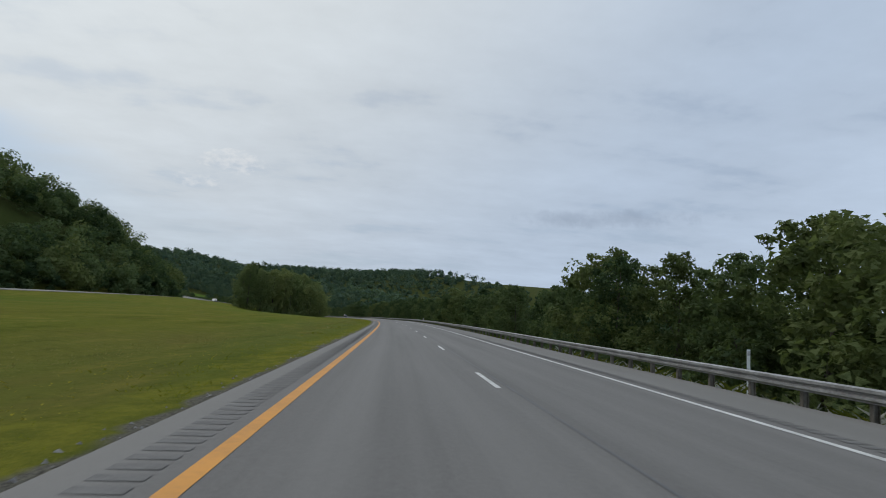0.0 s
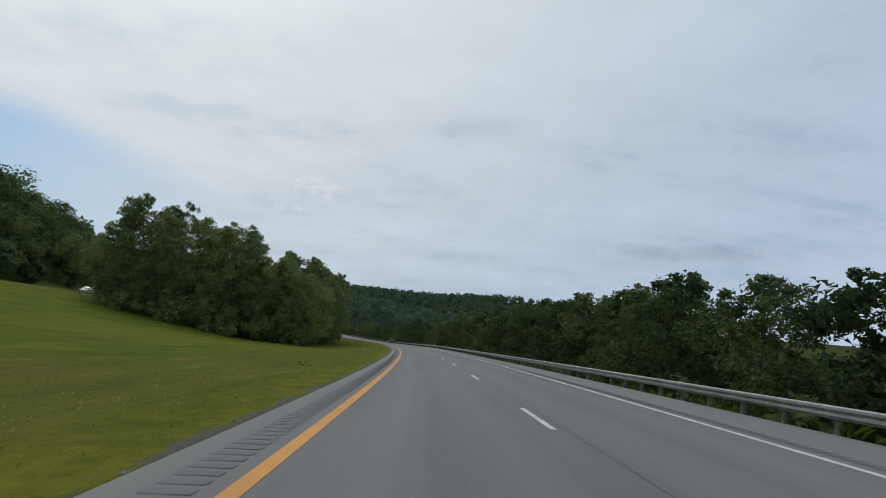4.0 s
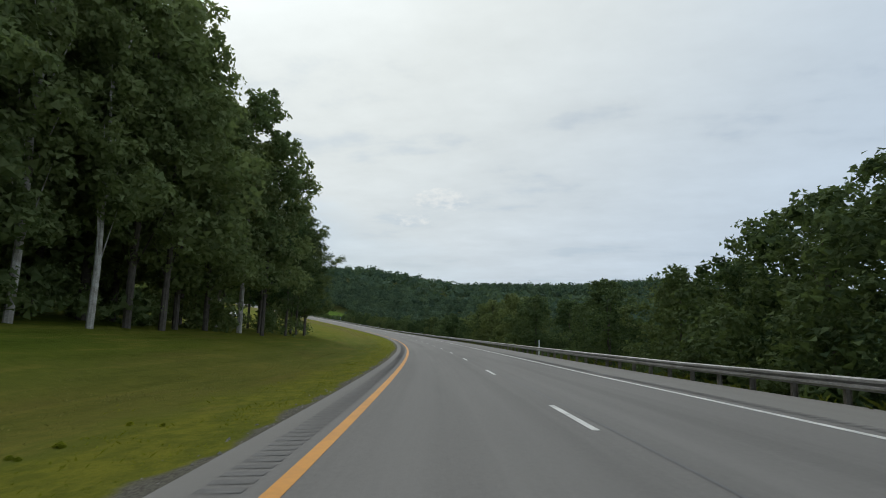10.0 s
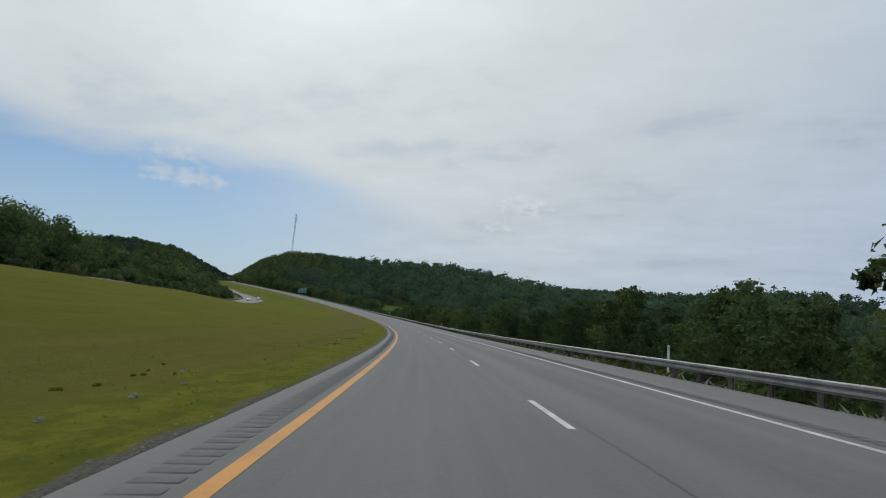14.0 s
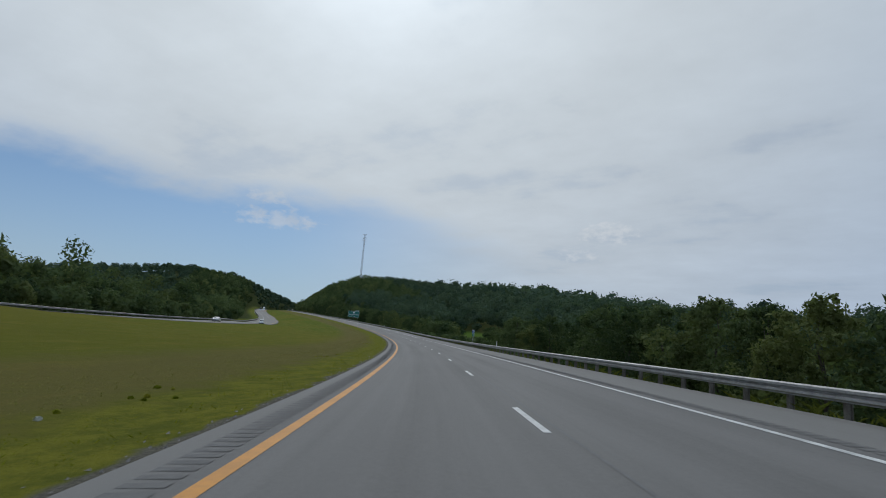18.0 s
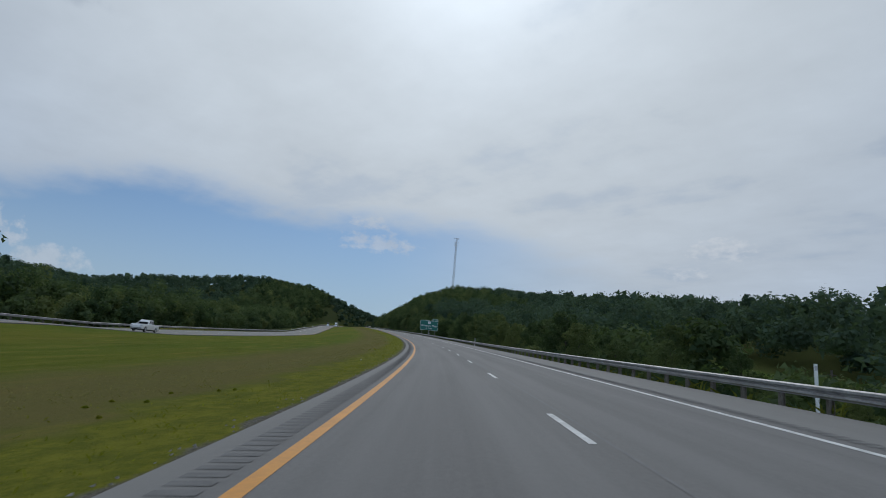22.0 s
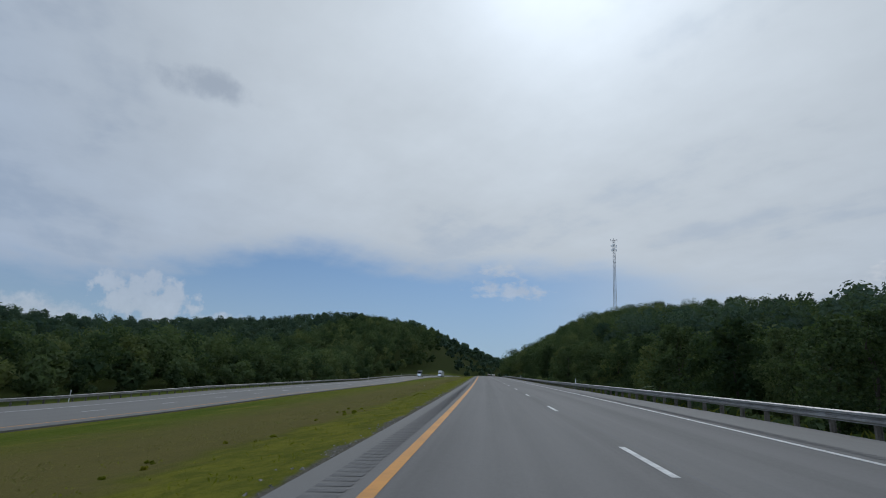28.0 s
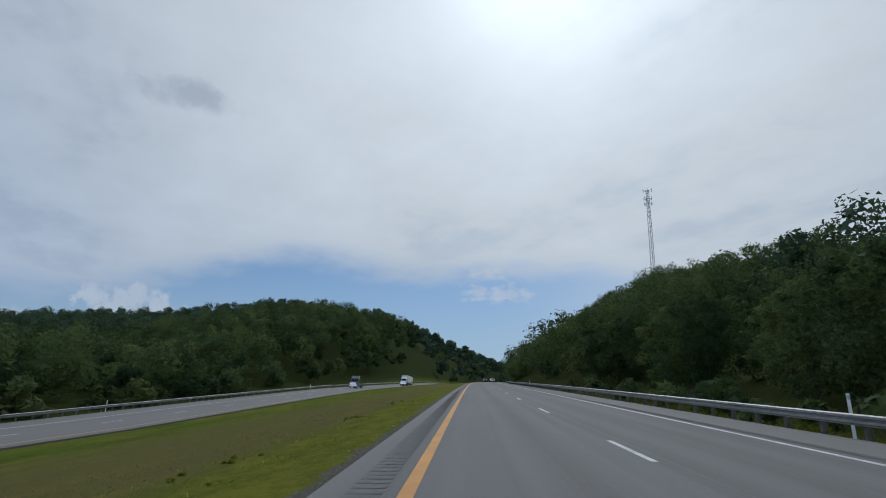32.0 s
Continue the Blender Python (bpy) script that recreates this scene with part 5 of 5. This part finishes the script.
        o_, i_ = [(cy + 0.52 * math.cos(math.pi * k / n), 0.37 + 0.52 * math.sin(math.pi * k / n)) for k in range(n + 1)], [(cy + 0.445 * math.cos(math.pi * k / n), 0.37 + 0.445 * math.sin(math.pi * k / n)) for k in range(n + 1)]
        for k in range(n):
            side_plate(root, "wheel_arch_trim", [o_[k], o_[k + 1], i_[k + 1], i_[k]], shape, BLACK_TRIM, 0.018, thick=0.06)
    for x in (-0.80, 0.80):
        for y in (1.46, -1.455):
            wheel(root, x, y, 0.385, 0.25)
    # rear
    cross_plate(root, "rear_window", [(0.74, -2.290, 1.20), (0.69, -2.225, 1.37), (0.63, -2.150, 1.56)], GLASS_DARK, "dark rear window")
    bm = bmesh.new()
    box(bm, -0.60, 0.60, -2.24, -2.00, 1.625, 1.675, 0.02)
    part("spoiler", bm, CAR_DARK, root)
    for sg in (-1, 1):
        bm = bmesh.new()
        box(bm, min(sg * 0.52, sg * 0.875), max(sg * 0.52, sg * 0.875), -2.375, -2.12, 1.005, 1.150, 0.03)
        t = part("tail_light", bm, RED_LENS, root, "red wrap-round tail light")
        bm = bmesh.new()
        box(bm, min(sg * 0.54, sg * 0.88), max(sg * 0.54, sg * 0.88), -2.378, -2.16, 0.955, 1.015, 0.015)
        part("reversing_light", bm, CLEAR_LENS, t, "clear lower lens")
        side_plate(root, "tail_light", [(-1.96, 1.05), (-2.30, 1.005), (-2.28, 1.15), (-2.0, 1.14)], shape, RED_LENS, 0.012, both=False) if sg < 0 else None
        bm = bmesh.new()
        box(bm, min(sg * 0.50, sg * 0.80), max(sg * 0.50, sg * 0.80), -2.445, -2.40, 0.60, 0.635, 0.01)
        part("reflector", bm, RED_LENS, root)
        bm = bmesh.new()
        rod(bm, (sg * 0.55, -2.42, 0.40), (sg * 0.55, -2.2, 0.42), 0.045, 0.045, 10)
        part("exhaust_pipe", bm, CHROME, root)
        bm = bmesh.new()
        for a, b in (((0.0, 1.71), (-0.3, 1.765)), ((-0.3, 1.765), (-0.9, 1.785)), ((-0.9, 1.785), (-1.45, 1.77)), ((-1.45, 1.77), (-1.80, 1.72))):
            rod(bm, (sg * 0.62, a[0], a[1] - 0.03), (sg * 0.62, b[0], b[1] - 0.03), 0.010, 0.010, 8)
        for y in (-0.03, -0.9, -1.77):
            box(bm, sg * 0.62 - 0.018, sg * 0.62 + 0.018, y - 0.05, y + 0.05, 1.66, 1.715 + (0.04 if y == -0.9 else -0.02))
        part("roof_rail", bm, CHROME, root, "bright roof rail")
        bm = bmesh.new()
        box(bm, min(sg * 0.97, sg * 1.13), max(sg * 0.97, sg * 1.13), 0.60, 0.74, 1.10, 1.27, 0.04)
        box(bm, min(sg * 0.88, sg * 0.99), max(sg * 0.88, sg * 0.99), 0.62, 0.70, 1.09, 1.14, 0.01)
        part("door_mirror", bm, BLACK_TRIM, root)
        bm = bmesh.new()
        box(bm, min(sg * 0.62, sg * 0.86), max(sg * 0.62, sg * 0.86), 2.20, 2.36, 0.86, 0.97, 0.03)
        part("headlight", bm, CLEAR_LENS, root)
    bm = bmesh.new()
    box(bm, -0.84, 0.84, -2.46, -2.24, 0.46, 0.60, 0.03)
    part("rear_bumper_trim", bm, BLACK_TRIM, root)
    bm = bmesh.new()
    box(bm, -0.155, 0.155, -2.40, -2.36, 0.84, 0.985, 0.005)
    plate = part("number_plate", bm, SIGN_WHITE, root, "white number plate with dark bars")
    for i in range(5):
        bm = bmesh.new()
        box(bm, -0.11 + 0.048 * i, -0.085 + 0.048 * i, -2.405, -2.399, 0.885, 0.95)
        part("plate_bar", bm, SIGN_BLACK, plate)
    bm = bmesh.new()
    box(bm, -0.10, 0.10, -2.365, -2.34, 1.065, 1.09, 0.004)
    part("badge", bm, CHROME, root)
    bm = bmesh.new()
    rod(bm, (-0.05, -2.27, 1.22), (0.36, -2.245, 1.27), 0.015, 0.01, 6)
    part("rear_wiper", bm, BLACK_TRIM, root)
    cross_plate(root, "windscreen", [(0.76, 0.82, 1.185), (0.69, 0.5, 1.415), (0.62, 0.22, 1.61)], GLASS_DARK, "windscreen glass")
    bm = bmesh.new()
    box(bm, -0.04, 0.04, -1.80, -1.64, 1.71, 1.765, 0.015)
    part("aerial_fin", bm, CAR_DARK, root)
    bm = bmesh.new()
    box(bm, -0.78, 0.78, -2.1, 2.1, 0.26, 0.48)
    part("underbody", bm, BLACK_TRIM, root)
    for ob in root.children:
        for v in ob.data.vertices:
            v.co.z = min(v.co.z, 1.15) + max(0.0, v.co.z - 1.15) * 0.88
    root.matrix_basis = m
    return root


def small_car(m, label, paint, kind="sedan"):
    """A distant saloon or pickup, with its wheels, glass, lights and mirrors."""
    root = tagged(new("pickup_truck" if kind == "pickup" else "sedan"), label, "car")
    hl = 2.85 if kind == "pickup" else 2.4
    wb = hl * 0.60

    def shape(y, z):
        w = 0.93 * (1 - 0.12 * (abs(y) / hl) ** 4) - max(0, z - 0.95) * 0.32
        return w
    fa, ra = arch(wb, 0.42, 0.36), arch(-wb, 0.42, 0.36)
    if kind == "pickup":
        low = [(hl - 0.1, 0.4), *fa, *ra, (-hl, 0.45), (-hl, 1.12), (0.1, 1.12), (1.0, 1.15), (hl - 0.15, 1.08), (hl, 0.8)]
        top = [(1.05, 1.05), (-0.95, 1.05), (-0.90, 1.70), (-0.7, 1.80), (0.2, 1.80), (0.45, 1.72)]
        glass = ([(0.75, 1.17), (0.02, 1.17), (0.02, 1.66), (0.38, 1.66)], [(-0.05, 1.17), (-0.82, 1.17), (-0.8, 1.66), (-0.05, 1.66)])
    else:
        low = [(hl - 0.1, 0.32), *fa, *ra, (-hl, 0.42), (-hl, 0.92), (-1.9, 1.02), (0.9, 0.95), (hl - 0.2, 0.80), (hl, 0.6)]
        top = [(1.05, 0.93), (-2.0, 0.96), (-1.3, 1.38), (-0.6, 1.46), (0.0, 1.44), (0.3, 1.36)]
        glass = ([(0.72, 0.99), (-0.22, 1.0), (-0.22, 1.36), (0.2, 1.34)], [(-0.3, 1.0), (-1.25, 1.01), (-1.05, 1.32), (-0.3, 1.37)])
    bm = bmesh.new()
    outline_body(bm, low, 0.93, 0.06, shape)
    part("body", bm, paint, root, smooth=True)
    bm = bmesh.new()
    outline_body(bm, top, 0.93, 0.05, lambda y, z: shape(y, z) - 0.02)
    part("cabin", bm, paint, root, smooth=True)
    for q in glass:
        side_plate(root, "side_window", q, lambda y, z: shape(y, z) - 0.012, GLASS_DARK)
    f, b = top[-1], top[0]
    cross_plate(root, "windscreen", [(0.72, b[0] - 0.08, b[1] + 0.10), (0.62, f[0] + 0.03, f[1] - 0.04)], GLASS_DARK)
    if kind == "pickup":
        bm = bmesh.new()
        box(bm, -0.72, 0.72, -hl + 0.12, -1.05, 1.122, 1.135)
        part("load_bed", bm, BLACK_TRIM, root, "dark open load bed")
        bm = bmesh.new()
        box(bm, -0.62, 0.62, -0.945, -0.915, 1.2, 1.62)
        part("rear_window", bm, GLASS_DARK, root)
    else:
        cross_plate(root, "rear_window", [(0.66, -1.90, 1.03), (0.58, -1.35, 1.36)], GLASS_DARK)
    for sg in (-1, 1):
        for y0, z, mt, nm in ((hl - 0.12, 0.72 if kind != "pickup" else 0.9, CLEAR_LENS, "headlight"), (-hl - 0.01, 0.78 if kind != "pickup" else 0.95, RED_LENS, "tail_light")):
            bm = bmesh.new()
            box(bm, min(sg * 0.52, sg * 0.8), max(sg * 0.52, sg * 0.8), y0 - 0.03, y0 + 0.14, z - 0.07, z + 0.07, 0.02)
            part(nm, bm, mt, root)
        bm = bmesh.new()
        box(bm, min(sg * 0.9, sg * 1.06), max(sg * 0.9, sg * 1.06), 0.6, 0.72, b[1] + 0.08, b[1] + 0.22, 0.03)
        part("door_mirror", bm, paint, root)
        for y in (wb, -wb):
            wheel(root, sg * 0.78, y, 0.36, 0.22)
    for y0 in (hl - 0.02, -hl - 0.03):
        bm = bmesh.new()
        box(bm, -0.8, 0.8, y0 - 0.04, y0 + 0.06, 0.42, 0.58, 0.02)
        part("bumper", bm, BLACK_TRIM if kind != "pickup" else CHROME, root)
    bm = bmesh.new()
    box(bm, -0.74, 0.74, -hl + 0.2, hl - 0.2, 0.22, 0.5)
    part("underbody", bm, BLACK_TRIM, root)
    root.matrix_basis = m
    return root


def lorry(m, label, cargo):
    """A tractor unit, with a white box body behind it or bare."""
    root = tagged(new("truck"), label, "truck")
    cab = [(2.0, 0.55), (-0.1, 0.55), (-0.1, 3.25), (0.5, 3.3), (1.15, 2.75), (1.45, 1.75), (2.9, 1.55), (3.05, 0.9), (3.0, 0.55)]
    bm = bmesh.new()
    outline_body(bm, cab, 1.15, 0.08, lambda y, z: 1.15 - 0.04 * max(0, z - 1.6))
    part("cab", bm, CAR_WHITE if cargo else CAR_GREY, root, smooth=True)
    cross_plate(root, "windscreen", [(0.98, 1.47, 1.85), (0.95, 1.24, 2.6)], GLASS_DARK)
    side_plate(root, "side_window", [(1.3, 1.75), (0.35, 1.75), (0.35, 2.45), (1.08, 2.45)], lambda y, z: 1.15, GLASS_DARK)
    bm = bmesh.new()
    box(bm, -0.85, 0.85, 2.95, 3.1, 0.75, 1.45, 0.04)
    part("grille", bm, CHROME, root)
    bm = bmesh.new()
    box(bm, -1.15, 1.15, 2.95, 3.2, 0.4, 0.72, 0.05)
    part("bumper", bm, CHROME, root)
    for sg in (-1, 1):
        bm = bmesh.new()
        box(bm, min(sg * 0.8, sg * 1.1), max(sg * 0.8, sg * 1.1), 2.85, 3.08, 0.85, 1.1, 0.03)
        part("headlight", bm, CLEAR_LENS, root)
        bm = bmesh.new()
        rod(bm, (sg * 1.0, -0.25, 0.8), (sg * 1.0, -0.25, 3.6), 0.08, 0.08, 10)
        part("exhaust_stack", bm, CHROME, root)
        for y in (2.1, -2.6, -3.9) if not cargo else (2.1, -2.6, -3.9, -11.5, -12.8):
            wheel(root, sg * 0.98, y, 0.5, 0.3, 8)
    bm = bmesh.new()
    box(bm, -0.5, 0.5, -4.5, 2.6, 0.6, 0.95)
    part("chassis", bm, BLACK_TRIM, root)
    if cargo:
        bm = bmesh.new()
        box(bm, -1.28, 1.28, -13.8, -0.9, 1.15, 4.05, 0.04)
        part("box_trailer", bm, CAR_WHITE, root, "plain white box trailer")
        bm = bmesh.new()
        box(bm, -1.2, 1.2, -13.6, -9.5, 0.85, 1.14)
        part("trailer_frame", bm, BLACK_TRIM, root)
    root.matrix_basis = m
    return root


def on_road(s, o, turn=0.0):
    x, y, z = at(s, o)
    b = math.degrees(math.atan(float(np.interp(s, SG, _b))))
    g = math.degrees(math.atan(float(np.interp(s, SG, _g))))
    return Matrix.Translation((x, y, z)) @ pose(0, 0, 0, 0, 0, math.degrees(np.interp(s, SG, PSI))) @ pose(0, 0, 0, g, -b, 0) @ pose(0, 0, 0, 0, 0, turn)


def on_other(s, lane):
    x, y, z = at(s, float(OPP(s)) - lane, float(OPP_Z(s)))
    return pose(x, y, z, 0, 0, math.degrees(np.interp(s, SG, PSI)) + 180)


suv(on_road(339.85, 6.30) @ Matrix.Diagonal((0.95, 0.95, 0.95, 1)), "dark grey sport utility car in the outer lane of the highway")
small_car(on_other(268, 3.0), "white saloon car on the far carriageway", CAR_WHITE)
small_car(on_other(566, 3.2), "white saloon car coming down the far carriageway", CAR_WHITE)
small_car(on_other(836, 6.6), "white saloon car beside the far guardrail", CAR_WHITE)
small_car(on_other(893, 3.2), "white pickup truck on the far carriageway", CAR_WHITE, "pickup")
small_car(on_road(1418, 1.9), "dark grey saloon car far ahead on the highway", CAR_GREY)
small_car(on_road(1396, 5.5), "white saloon car far ahead in the outer lane", CAR_WHITE)
lorry(on_other(1330, 6.4), "grey lorry tractor unit without trailer on the far carriageway", False)
lorry(on_other(1392, 3.0), "white box-trailer lorry on the far carriageway", True)


# ---- signs, posts, mast ----
def words(parent, name, text, size, x, z, y, mt, space=1.0, label=""):
    cu = bpy.data.curves.new(name, "FONT")
    cu.body, cu.size, cu.align_x, cu.align_y, cu.extrude, cu.space_character = text, size, "CENTER", "CENTER", 0.004, space
    tmp = bpy.data.objects.new(name, cu)
    scene.collection.objects.link(tmp)
    me = bpy.data.meshes.new_from_object(tmp.evaluated_get(bpy.context.evaluated_depsgraph_get()))
    bpy.data.objects.remove(tmp)
    me.materials.clear()
    me.materials.append(mt)
    return piece(name, me, parent, pose(x, y, z, 90, 0, 0), label)


def rounded(w, h, r, y0, y1, x=0.0, z=0.0, n=5):
    """A rounded rectangular plate standing across the y axis."""
    bm = bmesh.new()
    pts = []
    for cx, cz, a0 in ((w / 2 - r, h / 2 - r, 0), (-w / 2 + r, h / 2 - r, 90), (-w / 2 + r, -h / 2 + r, 180), (w / 2 - r, -h / 2 + r, 270)):
        for i in range(n + 1):
            a = radians(a0 + 90 * i / n)
            pts.append((x + cx + r * math.cos(a), z + cz + r * math.sin(a)))
    f = [bm.verts.new((a, y0, b)) for a, b in pts]
    g_ = [bm.verts.new((a, y1, b)) for a, b in pts]
    bm.faces.new(f)
    bm.faces.new(g_[::-1])
    for i in range(len(pts)):
        j = (i + 1) % len(pts)
        bm.faces.new((f[i], g_[i], g_[j], f[j]))
    bmesh.ops.recalc_face_normals(bm, faces=bm.faces)
    return bm


def exit_sign():
    root = tagged(new("exit_sign"), "large green exit sign with white letters on steel posts", "road sign")
    W_, H_, zc = 7.4, 4.0, 4.35
    board = part("panel", rounded(W_, H_, 0.35, -0.02, 0.03, 0, zc), SIGN_WHITE, root, "white-bordered green panel")
    part("green_field", rounded(W_ - 0.14, H_ - 0.14, 0.30, -0.026, -0.02, 0, zc), SIGN_GREEN, board)
    tab = part("exit_tab", rounded(2.45, 0.78, 0.10, -0.02, 0.03, W_ / 2 - 1.25, zc + H_ / 2 + 0.40), SIGN_WHITE, root, "small green exit number tab")
    part("green_field", rounded(2.35, 0.68, 0.08, -0.026, -0.02, W_ / 2 - 1.25, zc + H_ / 2 + 0.40), SIGN_GREEN, tab)
    words(tab, "lettering", "EXIT", 0.42, W_ / 2 - 1.78, zc + H_ / 2 + 0.40, -0.034, SIGN_WHITE, 1.1)
    words(tab, "lettering", "23", 0.52, W_ / 2 - 0.62, zc + H_ / 2 + 0.40, -0.034, SIGN_WHITE, 1.05)
    part("route_shield", boxed(-0.52, 0.52, -0.034, -0.027, zc + 0.62, zc + 1.60), SIGN_WHITE, board, "white square route marker")
    words(board, "lettering", "26", 0.80, 0, zc + 1.10, -0.042, SIGN_BLACK)
    words(board, "lettering", "Bruceton  Mills", 0.98, 0, zc - 0.18, -0.034, SIGN_WHITE, 1.06)
    words(board, "lettering", "2", 0.80, -1.05, zc - 1.30, -0.034, SIGN_WHITE)
    words(board, "lettering", "MILES", 0.55, 0.45, zc - 1.32, -0.034, SIGN_WHITE, 1.12)
    for x in (-2.75, 0.0, 2.75):
        bm = bmesh.new()
        for a, b, c, d in ((-0.09, 0.09, 0.04, 0.055), (-0.09, 0.09, 0.185, 0.20), (-0.008, 0.008, 0.055, 0.185)):
            box(bm, x + a, x + b, c, d, -3.6, zc + H_ / 2 - 0.2)
        part("post", bm, STEEL, root, "galvanised steel beam post")
    for z in (zc - 1.3, zc, zc + 1.3):
        part("stringer", boxed(-W_ / 2 + 0.2, W_ / 2 - 0.2, 0.03, 0.045, z - 0.05, z + 0.05), STEEL, root)
    return root


exit_sign().matrix_basis = stand(1033, 16.6, -0.2)


def mile_marker():
    root = tagged(new("mile_marker"), "narrow blue and green reference marker with white figures on a post", "road sign")
    p_ = part("panel", rounded(0.50, 1.40, 0.03, -0.012, 0.0, 0, 2.75), SIGN_WHITE, root)
    part("green_field", rounded(0.46, 0.70, 0.02, -0.016, -0.012, 0, 2.42), SIGN_GREEN, p_)
    part("blue_field", rounded(0.46, 0.65, 0.02, -0.016, -0.012, 0, 3.10), SIGN_BLUE, p_)
    for i in range(3):
        part("lettering_bar", boxed(-0.17 + 0.12 * i, -0.08 + 0.12 * i, -0.02, -0.0165, 3.24, 3.36), SIGN_WHITE, p_)
    for t_, z, x in (("2", 2.96, 0), ("5", 2.60, 0), ("5", 2.24, 0.05)):
        words(p_, "lettering", t_, 0.40, x, z, -0.022, SIGN_WHITE)
    part("post", boxed(-0.04, 0.04, 0.001, 0.05, -2.2, 3.35), STEEL, root)
    return root


mile_marker().matrix_basis = stand(750, 12.7, 0.0) @ Matrix.Diagonal((0.74, 0.74, 0.74, 1))


def delineator():
    root = tagged(new("delineator_post"), "slim white plastic marker post behind the guardrail", "marker post", "marker posts")
    bm = bmesh.new()
    box(bm, -0.055, 0.055, -0.012, 0.012, -0.6, 1.45, 0.008)
    part("post", bm, SIGN_WHITE, root)
    part("reflector", boxed(-0.04, 0.04, -0.018, -0.0125, 1.26, 1.4), CLEAR_LENS, root, "pale reflector strip")
    return root


d0 = delineator()
for s_ in (16, 142, 290, 420, 539, 640, 729, 824, 912, 1000, 1097, 1190, 1290):
    copy_thing(d0, stand(s_, 12.4, -0.3))
for s_ in (1085, 1160, 1235, 1310):
    copy_thing(d0, stand(s_, float(OPP(s_)) - OPP_W - 0.9, float(OPP_Z(s_)) - 0.3, 180))
for o_ in (*d0.children, d0):
    bpy.data.objects.remove(o_)


def mast():
    root = tagged(new("radio_mast"), "tall steel lattice mast with aerials on the wooded hill", "mast")
    H_ = 168.5 - float(at(1546, 107, ground_up(1546, 107))[2])

    def corner(i, z):
        r_ = 1.8 - 0.7 * z / H_
        a = 2 * math.pi * i / 3 + 0.4
        return Vector((r_ * math.cos(a), r_ * math.sin(a), z))
    levels = [H_ * k / 22 for k in range(23)]
    for i in range(3):
        bm = bmesh.new()
        for a, b in zip(levels[:-1], levels[1:]):
            rod(bm, corner(i, a), corner(i, b), 0.17, 0.17, 6)
        part("leg", bm, STEEL, root)
        for a, b in zip(levels[:-1], levels[1:]):
            bm = bmesh.new()
            rod(bm, corner(i, a), corner((i + 1) % 3, b), 0.06, 0.06, 5)
            rod(bm, corner((i + 1) % 3, a), corner(i, b), 0.06, 0.06, 5)
            part("brace", bm, STEEL, root)
    for z in (H_ - 6.5, H_ - 10.5):
        for i in range(3):
            bm = bmesh.new()
            a = 2 * math.pi * i / 3
            c, n_ = Vector((2.3 * math.cos(a), 2.3 * math.sin(a), z)), Vector((-math.sin(a), math.cos(a), 0))
            rod(bm, c - n_ * 1.8, c + n_ * 1.8, 0.07, 0.07, 6)
            rod(bm, (0, 0, z), c, 0.07, 0.07, 6)
            arm = part("aerial_frame", bm, STEEL, root)
            for k in (-1.6, -0.5, 0.5, 1.6):
                q = c + n_ * k
                part("aerial_panel", boxed(q.x - 0.16, q.x + 0.16, q.y - 0.16, q.y + 0.16, z - 1.1, z + 1.1, bevel=0.03), SIGN_WHITE, arm)
    bm = bmesh.new()
    for a in (0.3, 1.35, 2.4):
        rod(bm, (-3.4 * math.cos(a), -3.4 * math.sin(a), H_ - 0.6), (3.4 * math.cos(a), 3.4 * math.sin(a), H_ - 0.6), 0.10, 0.10, 6)
        rod(bm, (3.3 * math.cos(a), 3.3 * math.sin(a), H_ - 1.4), (3.3 * math.cos(a), 3.3 * math.sin(a), H_ + 0.4), 0.12, 0.12, 6)
        rod(bm, (-3.3 * math.cos(a), -3.3 * math.sin(a), H_ - 1.4), (-3.3 * math.cos(a), -3.3 * math.sin(a), H_ + 0.4), 0.12, 0.12, 6)
    part("top_aerials", bm, STEEL, root)
    return root


mast().matrix_basis = stand(1546, 107, float(ground_up(1546, 107)) - 0.3)



def meadow_post():
    root = tagged(new("utility_pole"), "short dark wooden pole standing in the bright meadow", "pole")
    bm = bmesh.new()
    rod(bm, (0, 0, -0.5), (0.05, 0, 5.2), 0.15, 0.11, 10)
    part("pole", bm, BARK, root)
    part("crossbar", boxed(-0.45, 0.55, -0.05, 0.05, 4.6, 4.72, bevel=0.01), BARK, root)
    return root


meadow_post().matrix_basis = stand(868, 47.0, float(ground_up(868, 47.0)))
